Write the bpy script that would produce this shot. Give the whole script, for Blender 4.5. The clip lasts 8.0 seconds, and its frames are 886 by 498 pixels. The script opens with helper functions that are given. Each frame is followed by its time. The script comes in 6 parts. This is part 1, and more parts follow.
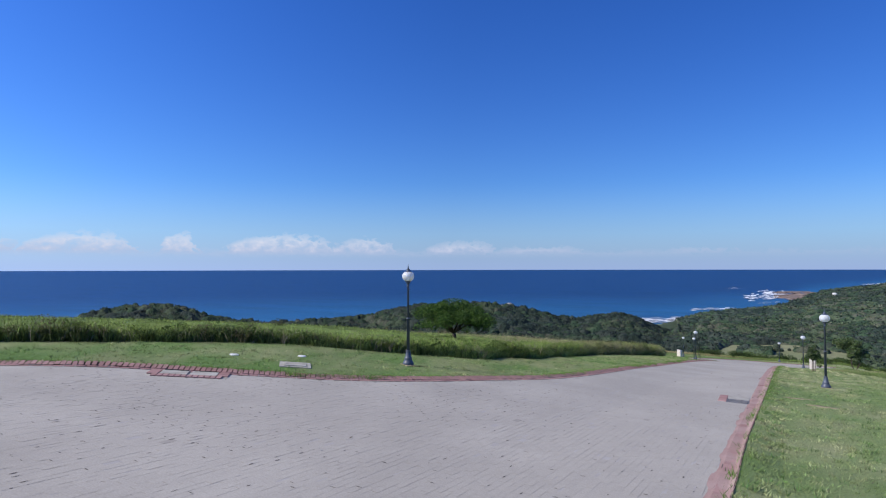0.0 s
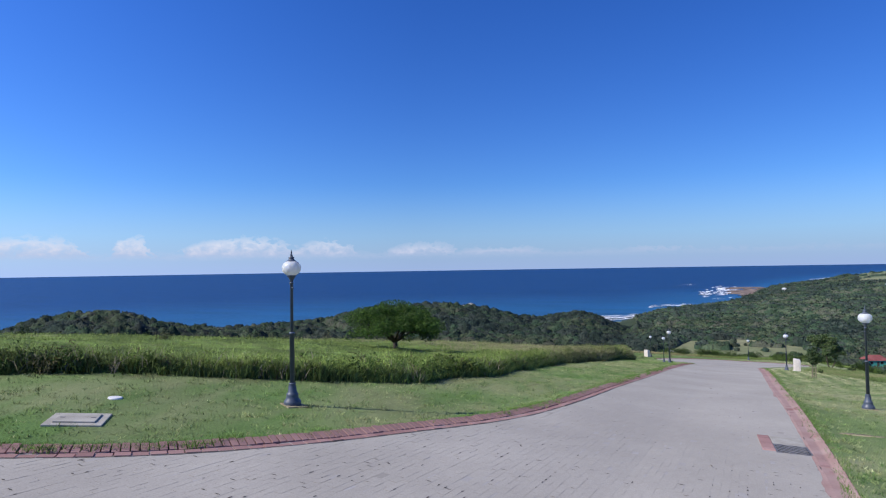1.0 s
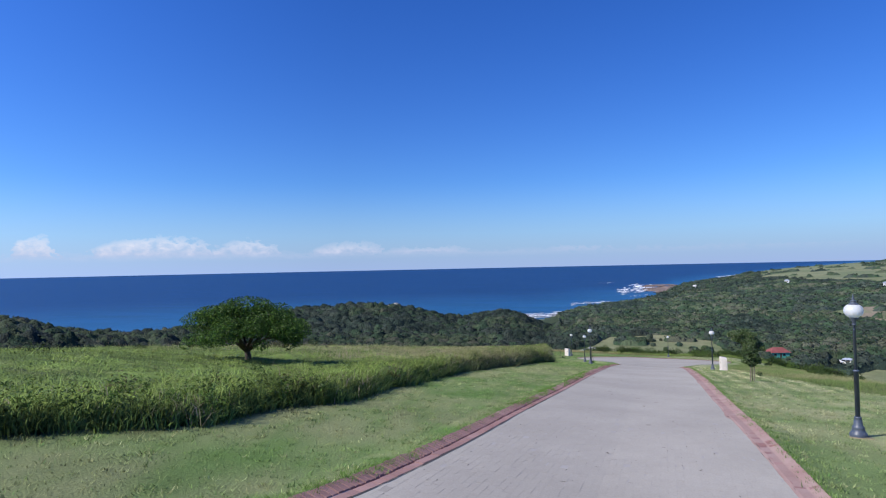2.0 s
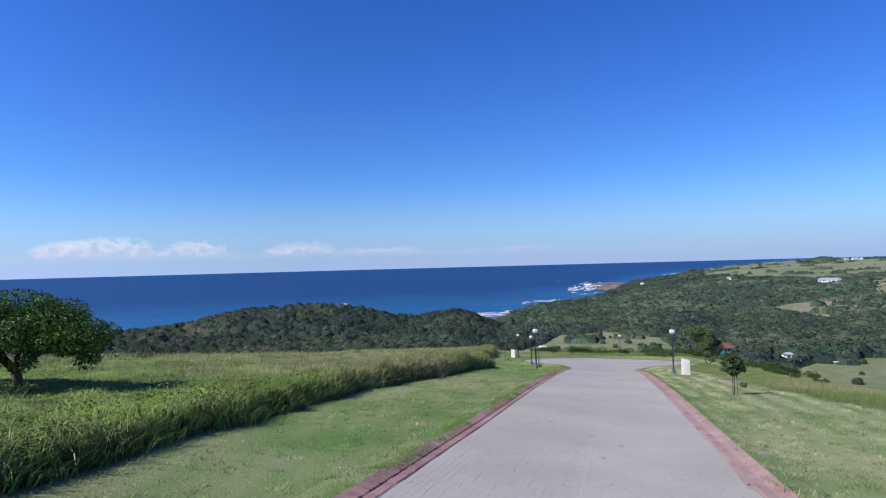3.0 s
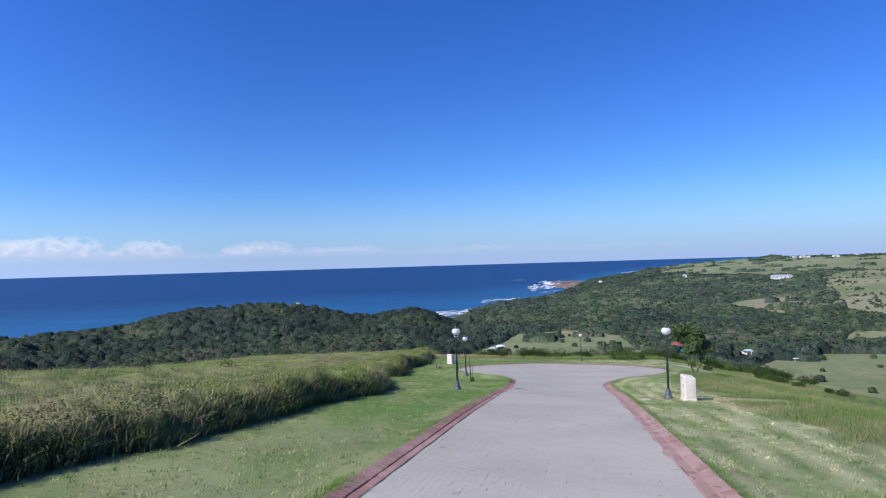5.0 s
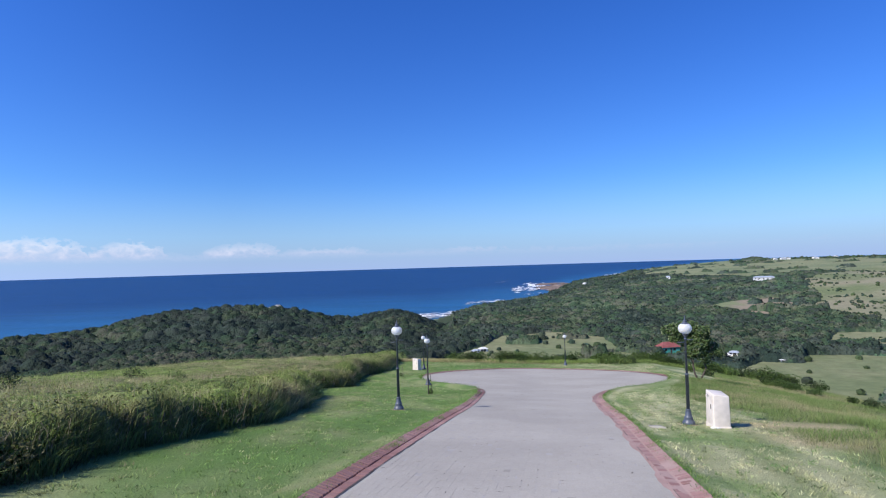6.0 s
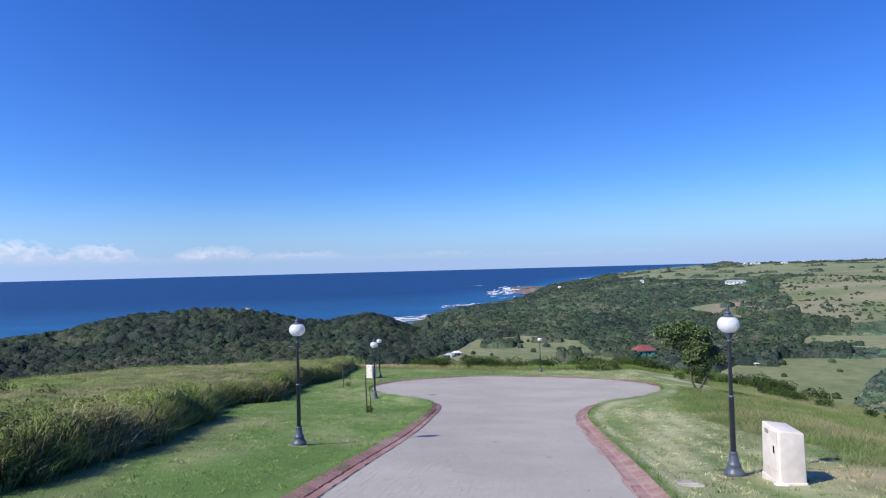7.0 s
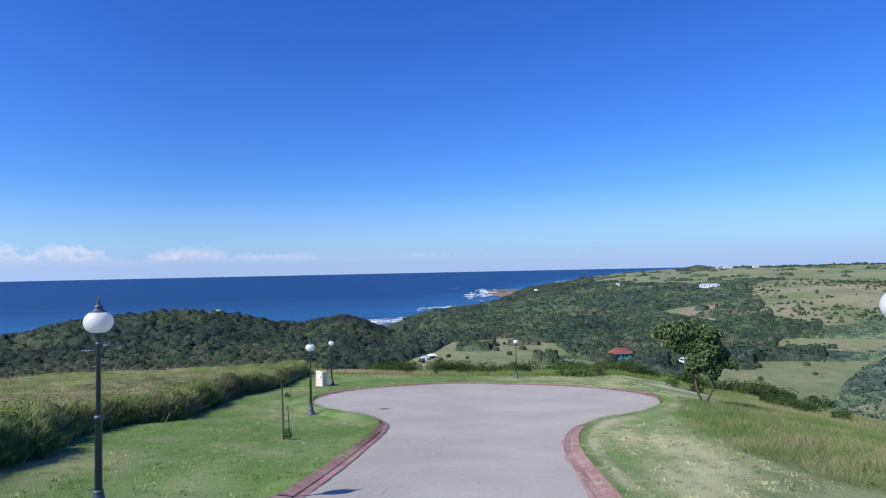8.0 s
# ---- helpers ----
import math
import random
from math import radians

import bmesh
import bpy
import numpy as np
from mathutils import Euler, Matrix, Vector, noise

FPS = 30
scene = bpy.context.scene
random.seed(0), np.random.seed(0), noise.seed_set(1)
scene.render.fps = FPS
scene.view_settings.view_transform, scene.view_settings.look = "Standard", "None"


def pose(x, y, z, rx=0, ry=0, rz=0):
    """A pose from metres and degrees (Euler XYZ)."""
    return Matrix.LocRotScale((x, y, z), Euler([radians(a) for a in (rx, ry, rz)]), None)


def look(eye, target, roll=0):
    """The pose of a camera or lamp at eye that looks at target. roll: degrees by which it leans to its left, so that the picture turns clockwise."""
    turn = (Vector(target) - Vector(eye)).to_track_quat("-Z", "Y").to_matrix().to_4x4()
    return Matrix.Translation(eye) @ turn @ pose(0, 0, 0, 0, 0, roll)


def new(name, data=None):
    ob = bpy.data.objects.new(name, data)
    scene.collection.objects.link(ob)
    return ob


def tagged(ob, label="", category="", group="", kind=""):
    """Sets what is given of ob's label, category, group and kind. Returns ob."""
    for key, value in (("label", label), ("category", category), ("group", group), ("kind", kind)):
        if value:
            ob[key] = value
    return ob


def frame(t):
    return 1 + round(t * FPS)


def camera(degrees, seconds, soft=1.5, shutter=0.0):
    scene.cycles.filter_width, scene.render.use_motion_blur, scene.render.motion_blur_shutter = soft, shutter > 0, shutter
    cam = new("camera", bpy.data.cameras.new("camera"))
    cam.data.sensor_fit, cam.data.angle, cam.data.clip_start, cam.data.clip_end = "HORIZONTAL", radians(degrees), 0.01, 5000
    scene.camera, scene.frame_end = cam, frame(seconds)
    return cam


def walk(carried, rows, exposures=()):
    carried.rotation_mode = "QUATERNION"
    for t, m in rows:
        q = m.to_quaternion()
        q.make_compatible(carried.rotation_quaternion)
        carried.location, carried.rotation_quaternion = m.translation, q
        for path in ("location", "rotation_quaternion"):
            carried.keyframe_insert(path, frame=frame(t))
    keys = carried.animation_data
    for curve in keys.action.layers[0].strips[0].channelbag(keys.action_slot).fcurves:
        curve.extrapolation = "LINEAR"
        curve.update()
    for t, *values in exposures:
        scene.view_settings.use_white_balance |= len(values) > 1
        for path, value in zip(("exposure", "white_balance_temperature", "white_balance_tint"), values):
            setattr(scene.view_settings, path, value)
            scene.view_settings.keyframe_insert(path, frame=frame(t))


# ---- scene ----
cam = camera(72.0, 8.0, 1.15)
PATH = [
    (0, (3.842, -4.105, 1.827), (2.838, -2.377, 1.891), -0.1),
    (0.5, (2.564, -1.215, 1.714), (1.6, 0.536, 1.779), -0.6),
    (1, (1.686, 1.902, 1.528), (0.793, 3.69, 1.594), -0.9),
    (1.5, (1.244, 5.063, 1.28), (0.451, 6.897, 1.347), -1.4),
    (2, (0.926, 8.349, 0.996), (0.252, 10.231, 1.057), -1.2),
    (3.5, (0.505, 19.27, 0.017), (0.015, 21.208, 0.073), -1.8),
    (4, (0.499, 23.079, -0.362), (0.041, 25.025, -0.309), -1.8),
    (4.5, (0.493, 27.032, -0.774), (0.066, 28.985, -0.724), -1.7),
    (6, (0.621, 38.297, -2.17), (0.266, 40.264, -2.113), -1.7),
    (6.5, (0.644, 41.768, -2.594), (0.33, 43.743, -2.532), -1.6),
    (7, (0.688, 44.754, -2.985), (0.411, 46.733, -2.918), -1.5),
    (7.5, (0.731, 47.798, -3.371), (0.492, 49.783, -3.302), -1.4),
    (8, (0.787, 50.597, -3.709), (0.584, 52.585, -3.635), -1.2),
]
walk(cam, [(t, look(eye, target, roll)) for t, eye, target, roll in PATH], [(0.0, 0.02), (1.0, 0.08), (2.0, 0.14), (4.5, 0.22), (8.0, 0.27)])

# ---- light ----
SUN_FROM = Vector((-0.74, -0.67, 0.0)).normalized()
SUN_ELEVATION = radians(41.0)
world = bpy.data.worlds.new("sky")
scene.world = world
world.use_nodes = True
wn, wl = world.node_tree.nodes, world.node_tree.links
wn.clear()
sky = wn.new("ShaderNodeTexSky")
sky.sky_type = "NISHITA"
sky.sun_disc = False
sky.sun_elevation = SUN_ELEVATION
sky.sun_rotation = math.atan2(SUN_FROM.x, SUN_FROM.y) % (2 * math.pi)
sky.altitude, sky.air_density, sky.dust_density, sky.ozone_density = 60.0, 1.0, 0.5, 3.0


def wnode(kind, **values):
    n = wn.new(kind)
    for key, value in values.items():
        n.inputs[key].default_value = value
    return n


def wmath(op, a, b=None, c=None, clamp=False):
    n = wn.new("ShaderNodeMath")
    n.operation, n.use_clamp = op, clamp
    for i, v in enumerate((a, b, c)):
        if v is None:
            continue
        if isinstance(v, (int, float)):
            n.inputs[i].default_value = v
        else:
            wl.new(v, n.inputs[i])
    return n.outputs[0]


tint = wnode("ShaderNodeHueSaturation", Saturation=1.28, Value=1.0, Hue=0.512)
wl.new(sky.outputs[0], tint.inputs["Color"])
gain = wn.new("ShaderNodeVectorMath")
gain.operation = "MULTIPLY"
gain.inputs[1].default_value = (0.57, 0.90, 1.38)
wl.new(tint.outputs[0], gain.inputs[0])
# a band of fair-weather cumulus low over the sea
co = wn.new("ShaderNodeTexCoord")
sep = wn.new("ShaderNodeSeparateXYZ")
wl.new(co.outputs["Generated"], sep.inputs[0])
azim = wmath("ARCTAN2", sep.outputs[0], sep.outputs[1])
elev = sep.outputs[2]


def cloud_bank(clouds, base, seed, thin):
    """Cumulus in a row: flat bases at one height and puffy domed tops. clouds: (bearing, half width, height) in radians. Returns cover and how far up each cloud."""
    curl = wn.new("ShaderNodeCombineXYZ")
    wl.new(wmath("MULTIPLY", azim, 52.0), curl.inputs[0])
    wl.new(wmath("MULTIPLY", elev, 80.0), curl.inputs[1])
    curl.inputs[2].default_value = seed
    puff = wnode("ShaderNodeTexNoise", Scale=1.0, Detail=6.0, Roughness=0.6, Distortion=0.3)
    wl.new(curl.outputs[0], puff.inputs["Vector"])
    ragged = wmath("MULTIPLY_ADD", puff.outputs["Fac"], 0.036, -0.018)
    swing = wmath("ADD", azim, wmath("MULTIPLY", ragged, 2.0))
    dome = None
    for bearing, half, tall in clouds:
        off = wmath("MULTIPLY_ADD", swing, 1.0 / half, -bearing / half)
        hump = wmath("MULTIPLY", wmath("POWER", wmath("SUBTRACT", 1.0, wmath("MULTIPLY", off, off), clamp=True), 0.4), tall)
        dome = hump if dome is None else wmath("MAXIMUM", dome, hump)
    up = wmath("SUBTRACT", wmath("ADD", elev, ragged), base)
    cover = wmath("MULTIPLY", wmath("SUBTRACT", dome, up), 130.0, clamp=True)
    foot = wmath("MULTIPLY_ADD", wmath("SUBTRACT", elev, base), 150.0, 0.5, clamp=True)
    solid = wmath("MULTIPLY_ADD", puff.outputs["Fac"], 2.2, -0.45, clamp=True)
    body = wmath("MULTIPLY", wmath("MULTIPLY", cover, foot), wmath("MULTIPLY", solid, thin))
    return body, wmath("MULTIPLY", up, 1.0 / 0.028, clamp=True)


near_bank, near_up = cloud_bank([(-1.42, 0.12, 0.028), (-1.20, 0.06, 0.024), (-1.06, 0.075, 0.028), (-0.935, 0.03, 0.030), (-0.785, 0.085, 0.030), (-0.655, 0.048, 0.026),
                                 (-0.50, 0.06, 0.019), (-0.37, 0.075, 0.012), (-0.13, 0.05, 0.008), (1.5, 0.2, 0.03), (2.4, 0.25, 0.03)], 0.025, 3.7, 1.0)
far_bank, far_up = cloud_bank([(-1.25, 0.35, 0.014), (-0.75, 0.30, 0.013), (-0.30, 0.25, 0.009), (0.05, 0.20, 0.007)], 0.020, 9.1, 0.40)
veil = wmath("MULTIPLY", wmath("POWER", wmath("MULTIPLY_ADD", elev, -7.0, 1.0, clamp=True), 1.6), 0.97)
mix1 = wn.new("ShaderNodeMix")
mix1.data_type = "RGBA"
wl.new(veil, mix1.inputs["Factor"])
wl.new(gain.outputs[0], mix1.inputs["A"])
mix1.inputs["B"].default_value = (3.25, 4.45, 7.2, 1)
# the sky is brighter on the sun's side
facing = wn.new("ShaderNodeVectorMath")
facing.operation = "DOT_PRODUCT"
facing.inputs[1].default_value = SUN_FROM
wl.new(co.outputs["Generated"], facing.inputs[0])
glow = wn.new("ShaderNodeVectorMath")
glow.operation = "SCALE"
wl.new(mix1.outputs["Result"], glow.inputs[0])
wl.new(wmath("MULTIPLY_ADD", wmath("MULTIPLY_ADD", facing.outputs["Value"], 1.6, 0.36, clamp=True), 0.26, 1.0), glow.inputs["Scale"])
sky_colour = glow.outputs[0]
for body, up in ((far_bank, far_up), (near_bank, near_up)):
    puffs = wn.new("ShaderNodeMix")
    puffs.data_type = "RGBA"
    puffs.inputs["A"].default_value, puffs.inputs["B"].default_value = (4.5, 5.2, 7.3, 1), (7.4, 7.7, 8.8, 1)
    wl.new(up, puffs.inputs["Factor"])
    over_sky = wn.new("ShaderNodeMix")
    over_sky.data_type = "RGBA"
    wl.new(body, over_sky.inputs["Factor"])
    wl.new(sky_colour, over_sky.inputs["A"])
    wl.new(puffs.outputs["Result"], over_sky.inputs["B"])
    sky_colour = over_sky.outputs["Result"]
back = wnode("ShaderNodeBackground", Strength=0.10)
wl.new(sky_colour, back.inputs["Color"])
wl.new(back.outputs[0], wn.new("ShaderNodeOutputWorld").inputs[0])

sun = new("sun", bpy.data.lights.new("sun", "SUN"))
sun.data.energy, sun.data.angle, sun.data.color = 5.0, radians(0.55), (1.0, 0.95, 0.87)
sun_dir = SUN_FROM * math.cos(SUN_ELEVATION) + Vector((0, 0, math.sin(SUN_ELEVATION)))
sun.matrix_world = look(sun_dir * 60, (0, 0, 0))


# ---- numbers and noise ----
def lattice(ix, iy, seed):
    h = (ix.astype(np.int64) * 374761393 + iy.astype(np.int64) * 668265263 + seed * 974634777) & 0xFFFFFFFF
    h = ((h ^ (h >> 13)) * 1274126177) & 0xFFFFFFFF
    return ((h ^ (h >> 16)) & 0xFFFF) / 65535.0


def vnoise(x, y, seed=0):
    """Smooth value noise, 0 to 1."""
    x, y = np.asarray(x, float), np.asarray(y, float)
    ix, iy = np.floor(x), np.floor(y)
    fx, fy = x - ix, y - iy
    fx, fy = fx * fx * (3 - 2 * fx), fy * fy * (3 - 2 * fy)
    a, b = lattice(ix, iy, seed), lattice(ix + 1, iy, seed)
    c, d = lattice(ix, iy + 1, seed), lattice(ix + 1, iy + 1, seed)
    return (a * (1 - fx) + b * fx) * (1 - fy) + (c * (1 - fx) + d * fx) * fy


def fbm(x, y, seed=0, octaves=4):
    total, amp, norm = 0.0, 1.0, 0.0
    for k in range(octaves):
        total = total + amp * vnoise(x * 2**k, y * 2**k, seed + k)
        norm += amp
        amp *= 0.5
    return total / norm


def smooth(a, b, v):
    t = np.clip((v - a) / (b - a), 0, 1)
    return t * t * (3 - 2 * t)


def spline(points, step):
    """A smooth line through plan points, as an array of points about step apart."""
    p = np.array(points, float)
    p = np.vstack([2 * p[0] - p[1], p, 2 * p[-1] - p[-2]])
    out = []
    for a, b, c, d in zip(p[:-3], p[1:-2], p[2:-1], p[3:]):
        n = max(2, int(np.hypot(*(c - b)) / 0.1))
        t = np.linspace(0, 1, n, endpoint=False)[:, None]
        out.append(0.5 * (2 * b + (c - a) * t + (2 * a - 5 * b + 4 * c - d) * t**2 + (3 * b - a - 3 * c + d) * t**3))
    line = np.vstack(out + [p[-2:-1]])
    run = np.r_[0, np.cumsum(np.hypot(*np.diff(line, axis=0).T))]
    s = np.arange(0, run[-1], step)
    return np.c_[np.interp(s, run, line[:, 0]), np.interp(s, run, line[:, 1])]


def inside(poly, x, y):
    x, y = np.asarray(x, float), np.asarray(y, float)
    hit = np.zeros(x.shape, bool)
    for (ax, ay), (bx, by) in zip(poly, np.roll(poly, -1, axis=0)):
        if ay == by:
            continue
        hit ^= ((ay > y) != (by > y)) & (x < (bx - ax) * (y - ay) / (by - ay) + ax)
    return hit


# ---- the lie of the land ----
ROAD_Y = [-60, -10, -4, 2, 8, 15.5, 23, 38, 48, 56, 64, 71, 79, 89, 95.5, 104, 120]
ROAD_Z = [2.0, -0.40, -0.63, -0.92, -1.30, -1.97, -2.70, -4.35, -5.55, -6.65, -7.95, -9.0, -9.95, -11.0, -11.6, -12.3, -13.6]
_fine = np.arange(-62, 121, 0.5)
_run = np.interp(_fine, ROAD_Y, ROAD_Z)
_run = np.convolve(np.pad(_run, 8, mode="edge"), np.hanning(19)[1:-1] / np.hanning(19).sum(), "valid")
EX, EY = 0.6, 45.0
SEA = -65.0


def sea_height(r):
    return SEA + 55.0 * np.clip((r - 1500) / 3400, 0, 1)


def near_height(x, y):
    c = np.interp(y, [-10, 2, 11, 16, 30, 50, 58, 90], [0.07, 0.07, 0.086, 0.075, 0.038, 0.028, 0.019, 0.018])
    xl = np.minimum(x, 0)
    left = -c * np.maximum(xl, -17) + 0.02 * np.minimum(xl + 17, 0) - 0.043 * np.clip(-10 - x, 0, 7) * smooth(22, 14, y)
    right = np.interp(y, [0, 10, 23, 38, 50, 60, 78, 95], [-0.04, -0.03, 0.002, 0.016, -0.010, -0.010, 0.030, 0.010]) * np.clip(x, 0, 9) - 0.17 * np.clip(x - 9, 0, 7) * smooth(25, 50, y)
    return np.interp(y, _fine, _run) + left + right


def coast_range(az):
    return np.interp(az, [-70, -12, -10.5, -7.7, -5, -2.3, -0.7, 0.35, 1.0, 2.5, 4, 8, 12, 16, 20], [690, 700, 755, 880, 1000, 1075, 1230, 1420, 1650, 1850, 2050, 2550, 3500, 4600, 6000])


def far_height(x, y):
    dx, dy = x - EX, y - EY
    r, az = np.hypot(dx, dy), np.degrees(np.arctan2(dx, dy))
    azc = np.clip(az, -75, 40)
    w = np.clip((azc - 3) / 22, 0, 1)
    z900 = -43 + 17 * w**0.8
    z2400 = np.interp(azc, [3, 5.4, 8.6, 10.3, 15, 20, 30], [-47, -46, -30, -23, -12, -9, -6])
    land = np.where(r < 450, -46.0, np.where(r < 900, -46 + (z900 + 46) * smooth(430, 900, r), z900 + (z2400 - z900) * np.clip((r - 900) / 1500, 0, 1)))
    land = land + (fbm(x / 170, y / 170, 3) - 0.5) * 16 * smooth(380, 800, r) * (1 - 0.35 * smooth(900, 2000, r))
    # wooded knoll between the field and the sea
    dep = 93 - 9 * smooth(-40, -44, azc) + 16 * smooth(-13.5, -10.5, azc) - 42 * np.exp(-((np.abs(azc + 31.0) / 10.5) ** 3)) - 22 * np.exp(-(((azc + 15.3) / 3.4) ** 2)) - 43 * np.exp(-(((azc + 61.5) / 7.0) ** 2))
    R = np.interp(azc, [-62, -48, -40, -9], [400, 420, 560, 560])
    crest = -3.7 - R * dep / 1079 - 5.0
    west = smooth(-7.5, -10.5, azc)
    base = np.where(r < R, -47.0, -62.0)
    hump = np.exp(-(((r - R) / np.where(r < R, 130.0, 90.0)) ** 2))
    knoll = base + (crest - base) * hump + (fbm(x / 60, y / 60, 8) - 0.5) * 5
    land = land * (1 - west) + knoll * west
    # the ground keeps below the line of sight to the bay and the horizon
    dip = np.interp(azc, [-9.5, -8.3, -7.7, -5, -2.3, -0.7, 0.4, 0.9, 1.8, 3.7, 5.4, 7, 10, 15, 18, 22, 30], [103, 94, 80, 68, 63, 55, 48, 40, 29, 24, 21, 15, 9, 3, 2, 2, 1])
    dip = dip + np.where(azc < 14, 22.0, 16.0) * (1 - smooth(600, 1700, r)) * smooth(-6, 2, azc)
    cover = 2.0 + 5.5 * np.maximum(1 - smooth(900, 1300, r), smooth(8, 5, azc))
    land = np.where((azc > -9.5) & (r > 420), np.maximum(np.minimum(land, -3.7 - r * dip / 1079 - cover), SEA + 1.6), land)
    land = land + 8 * np.exp(-(((azc - 16.7) / 0.6) ** 2) - ((r - 2350) / 110) ** 2)
    over = r - coast_range(azc)
    land = np.where(over > -160, land + (SEA + 1.5 - land) * smooth(-160, -10, over) * smooth(1300, 900, r) * 0.9, land)
    return land - 45 * smooth(-15, 60, over)


def height(x, y):
    x, y = np.asarray(x, float), np.asarray(y, float)
    dl, dr = np.maximum(-34 - x, 0), np.maximum(x - 13, 0)
    df = np.maximum(y - 99 - 0.12 * np.minimum(x, 0), 0)
    d = np.hypot(np.hypot(dl, dr), df)
    hill = near_height(x, y) - 0.30 * d * d / (d + 14)
    hill = hill + (fbm(x / 9, y / 9, 21) - 0.5) * 0.35 * smooth(1, 6, d)
    far = far_height(x, y)
    k = 3.0
    blend = np.logaddexp(hill / k, far / k) * k
    return np.where(d < 1.0, hill, blend)


# plan of the paving: inner edge of the kerb, from the side road, down one side, round the turning circle and back
KERB_PLAN = [(-24, -8.4), (-16, -2.3), (-10.6, 2.3), (-9.2, 3.8), (-7.1, 5.5), (-5.4, 7.1), (-4.2, 9.1), (-3.3, 11.6), (-2.65, 14.2), (-2.4, 17.5), (-2.35, 24),
             (-2.35, 44), (-2.38, 56), (-2.5, 61), (-2.8, 66), (-3.1, 70), (-3.6, 72.2), (-4.7, 73.8), (-6.2, 75.2), (-7.7, 77), (-8.6, 79.6), (-8.6, 82.8),
             (-7.6, 85.8), (-5.9, 88.3), (-3, 90.6), (0.3, 90.6), (3.2, 89.2), (5.5, 86.9), (7.0, 84.0), (7.6, 81.0), (7.35, 78.2), (6.3, 75.7),
             (4.9, 74.0), (3.5, 72.4), (2.7, 70.4), (2.3, 68), (2.12, 65), (2.15, 58), (2.22, 44), (2.34, 30), (2.55, 20), (2.71, 9), (2.79, 5.5), (2.82, 3), (3.0, 1), (3.8, -0.6), (6, -1.8), (10, -2.6), (22, -3.5)]
kerb_line = spline(KERB_PLAN, 0.1)
kerb_dir = np.gradient(kerb_line, axis=0)
kerb_dir /= np.linalg.norm(kerb_dir, axis=1)[:, None]
kerb_out = np.c_[-kerb_dir[:, 1], kerb_dir[:, 0]]
KERB_W = np.where((kerb_line[:, 0] > 0) & (kerb_line[:, 1] < 30), np.interp(kerb_line[:, 1], [9, 15, 22, 30], [0.29, 0.33, 0.38, 0.42]), 0.42)
CLOSE = [(22, -12.0), (6, -11.5), (-6, -12.0), (-20, -19.0)]
paved_poly = np.vstack([kerb_line[::3], CLOSE])
lawn_hole = np.vstack([(kerb_line + kerb_out * (KERB_W - 0.03)[:, None])[::3], CLOSE])

FIELD_Y = [-5, 2, 6.2, 9.1, 11, 12.8, 14.2, 15.5, 17.4, 21, 26, 31, 35, 38, 42, 53, 56, 59.5, 63.5, 66, 69.5, 72, 76, 80, 86, 92, 98]
FIELD_X = [-22, -16.5, -13.8, -11.8, -10.4, -8.9, -7.8, -7.1, -6.5, -6.25, -6.7, -7.2, -7.5, -7.3, -7.1, -7.05, -7.3, -8.5, -9.7, -11.2, -11.9, -10.9, -12.1, -13.1, -12.8, -13.8, -15]

ROUGH_Y = [10, 30, 36, 38.5, 42, 49, 54, 60, 66, 70, 74, 78, 80, 90, 100]
ROUGH_X = [11, 9, 7.4, 6.7, 6.6, 6.2, 6.1, 7.2, 6.4, 6.5, 6.7, 7.9, 10.5, 13, 13]


def field_edge(y):
    return np.interp(y, FIELD_Y, FIELD_X) + (vnoise(y * 0.9, 0 * y, 5) - 0.5) * 0.5


def rough_edge(y):
    return np.interp(y, ROUGH_Y, ROUGH_X) + (vnoise(y * 0.7, 0 * y, 6) - 0.5) * 0.6


def polar(x, y):
    return np.hypot(x - EX, y - EY), np.degrees(np.arctan2(x - EX, y - EY))


def box2(v, a, b, s):
    return smooth(a - s, a + s, v) * smooth(b + s, b - s, v)


# open ground in the bush, as corners of (bearing in degrees, range in metres) from the middle of the road
MEADOW_STRIP = np.array([(-10, 300), (-7, 328), (-5.4, 372), (0.1, 390), (4.6, 366), (5.2, 335), (6.2, 302), (9, 286), (13, 268), (15, 200), (-14, 200), (-12, 285)])
MEADOW_NEAR = np.array([(15, 190), (16, 268), (17.6, 290), (19, 308), (23, 314), (26, 322), (32, 346), (32, 190)])
MEADOW_UPPER = np.array([(21.6, 349), (22.6, 410), (26, 417), (33, 426), (33, 352), (26, 346)])
SCAR = np.array([(12.5, 570), (14.0, 610), (15.4, 640), (17.2, 655), (19.1, 672), (19.9, 600), (20.4, 505), (19, 485), (17.6, 478), (16.2, 500), (14.6, 520)])
DRY_HILL = np.array([(20.2, 807), (21.3, 870), (22.9, 930), (26, 1040), (30, 1140), (48, 1140), (48, 540), (29.7, 545), (28, 505), (26.5, 476), (23.6, 478), (22.3, 515), (20.9, 562), (21.4, 640), (20.6, 720)])
BUSH_SPUR = np.array([(25.3, 140), (25.3, 200), (26.2, 235), (27.0, 262), (28.2, 300), (29.6, 335), (33, 362), (36, 400), (50, 400), (50, 110), (27, 110)])


def within(shape, az, r, n):
    """Inside a patch of open ground whose outline wanders a little."""
    a, q = (az + (n - 0.5) * 0.9) * 12.0, r * (1 + (n - 0.5) * 0.05)
    s = shape * np.array([12.0, 1.0])
    return sum(inside(s, a + 12 * da, q * (1 + dr)).astype(float) for da, dr in ((0, 0), (0.25, 0.008), (-0.25, 0.008), (0.25, -0.008), (-0.25, -0.008))) / 5


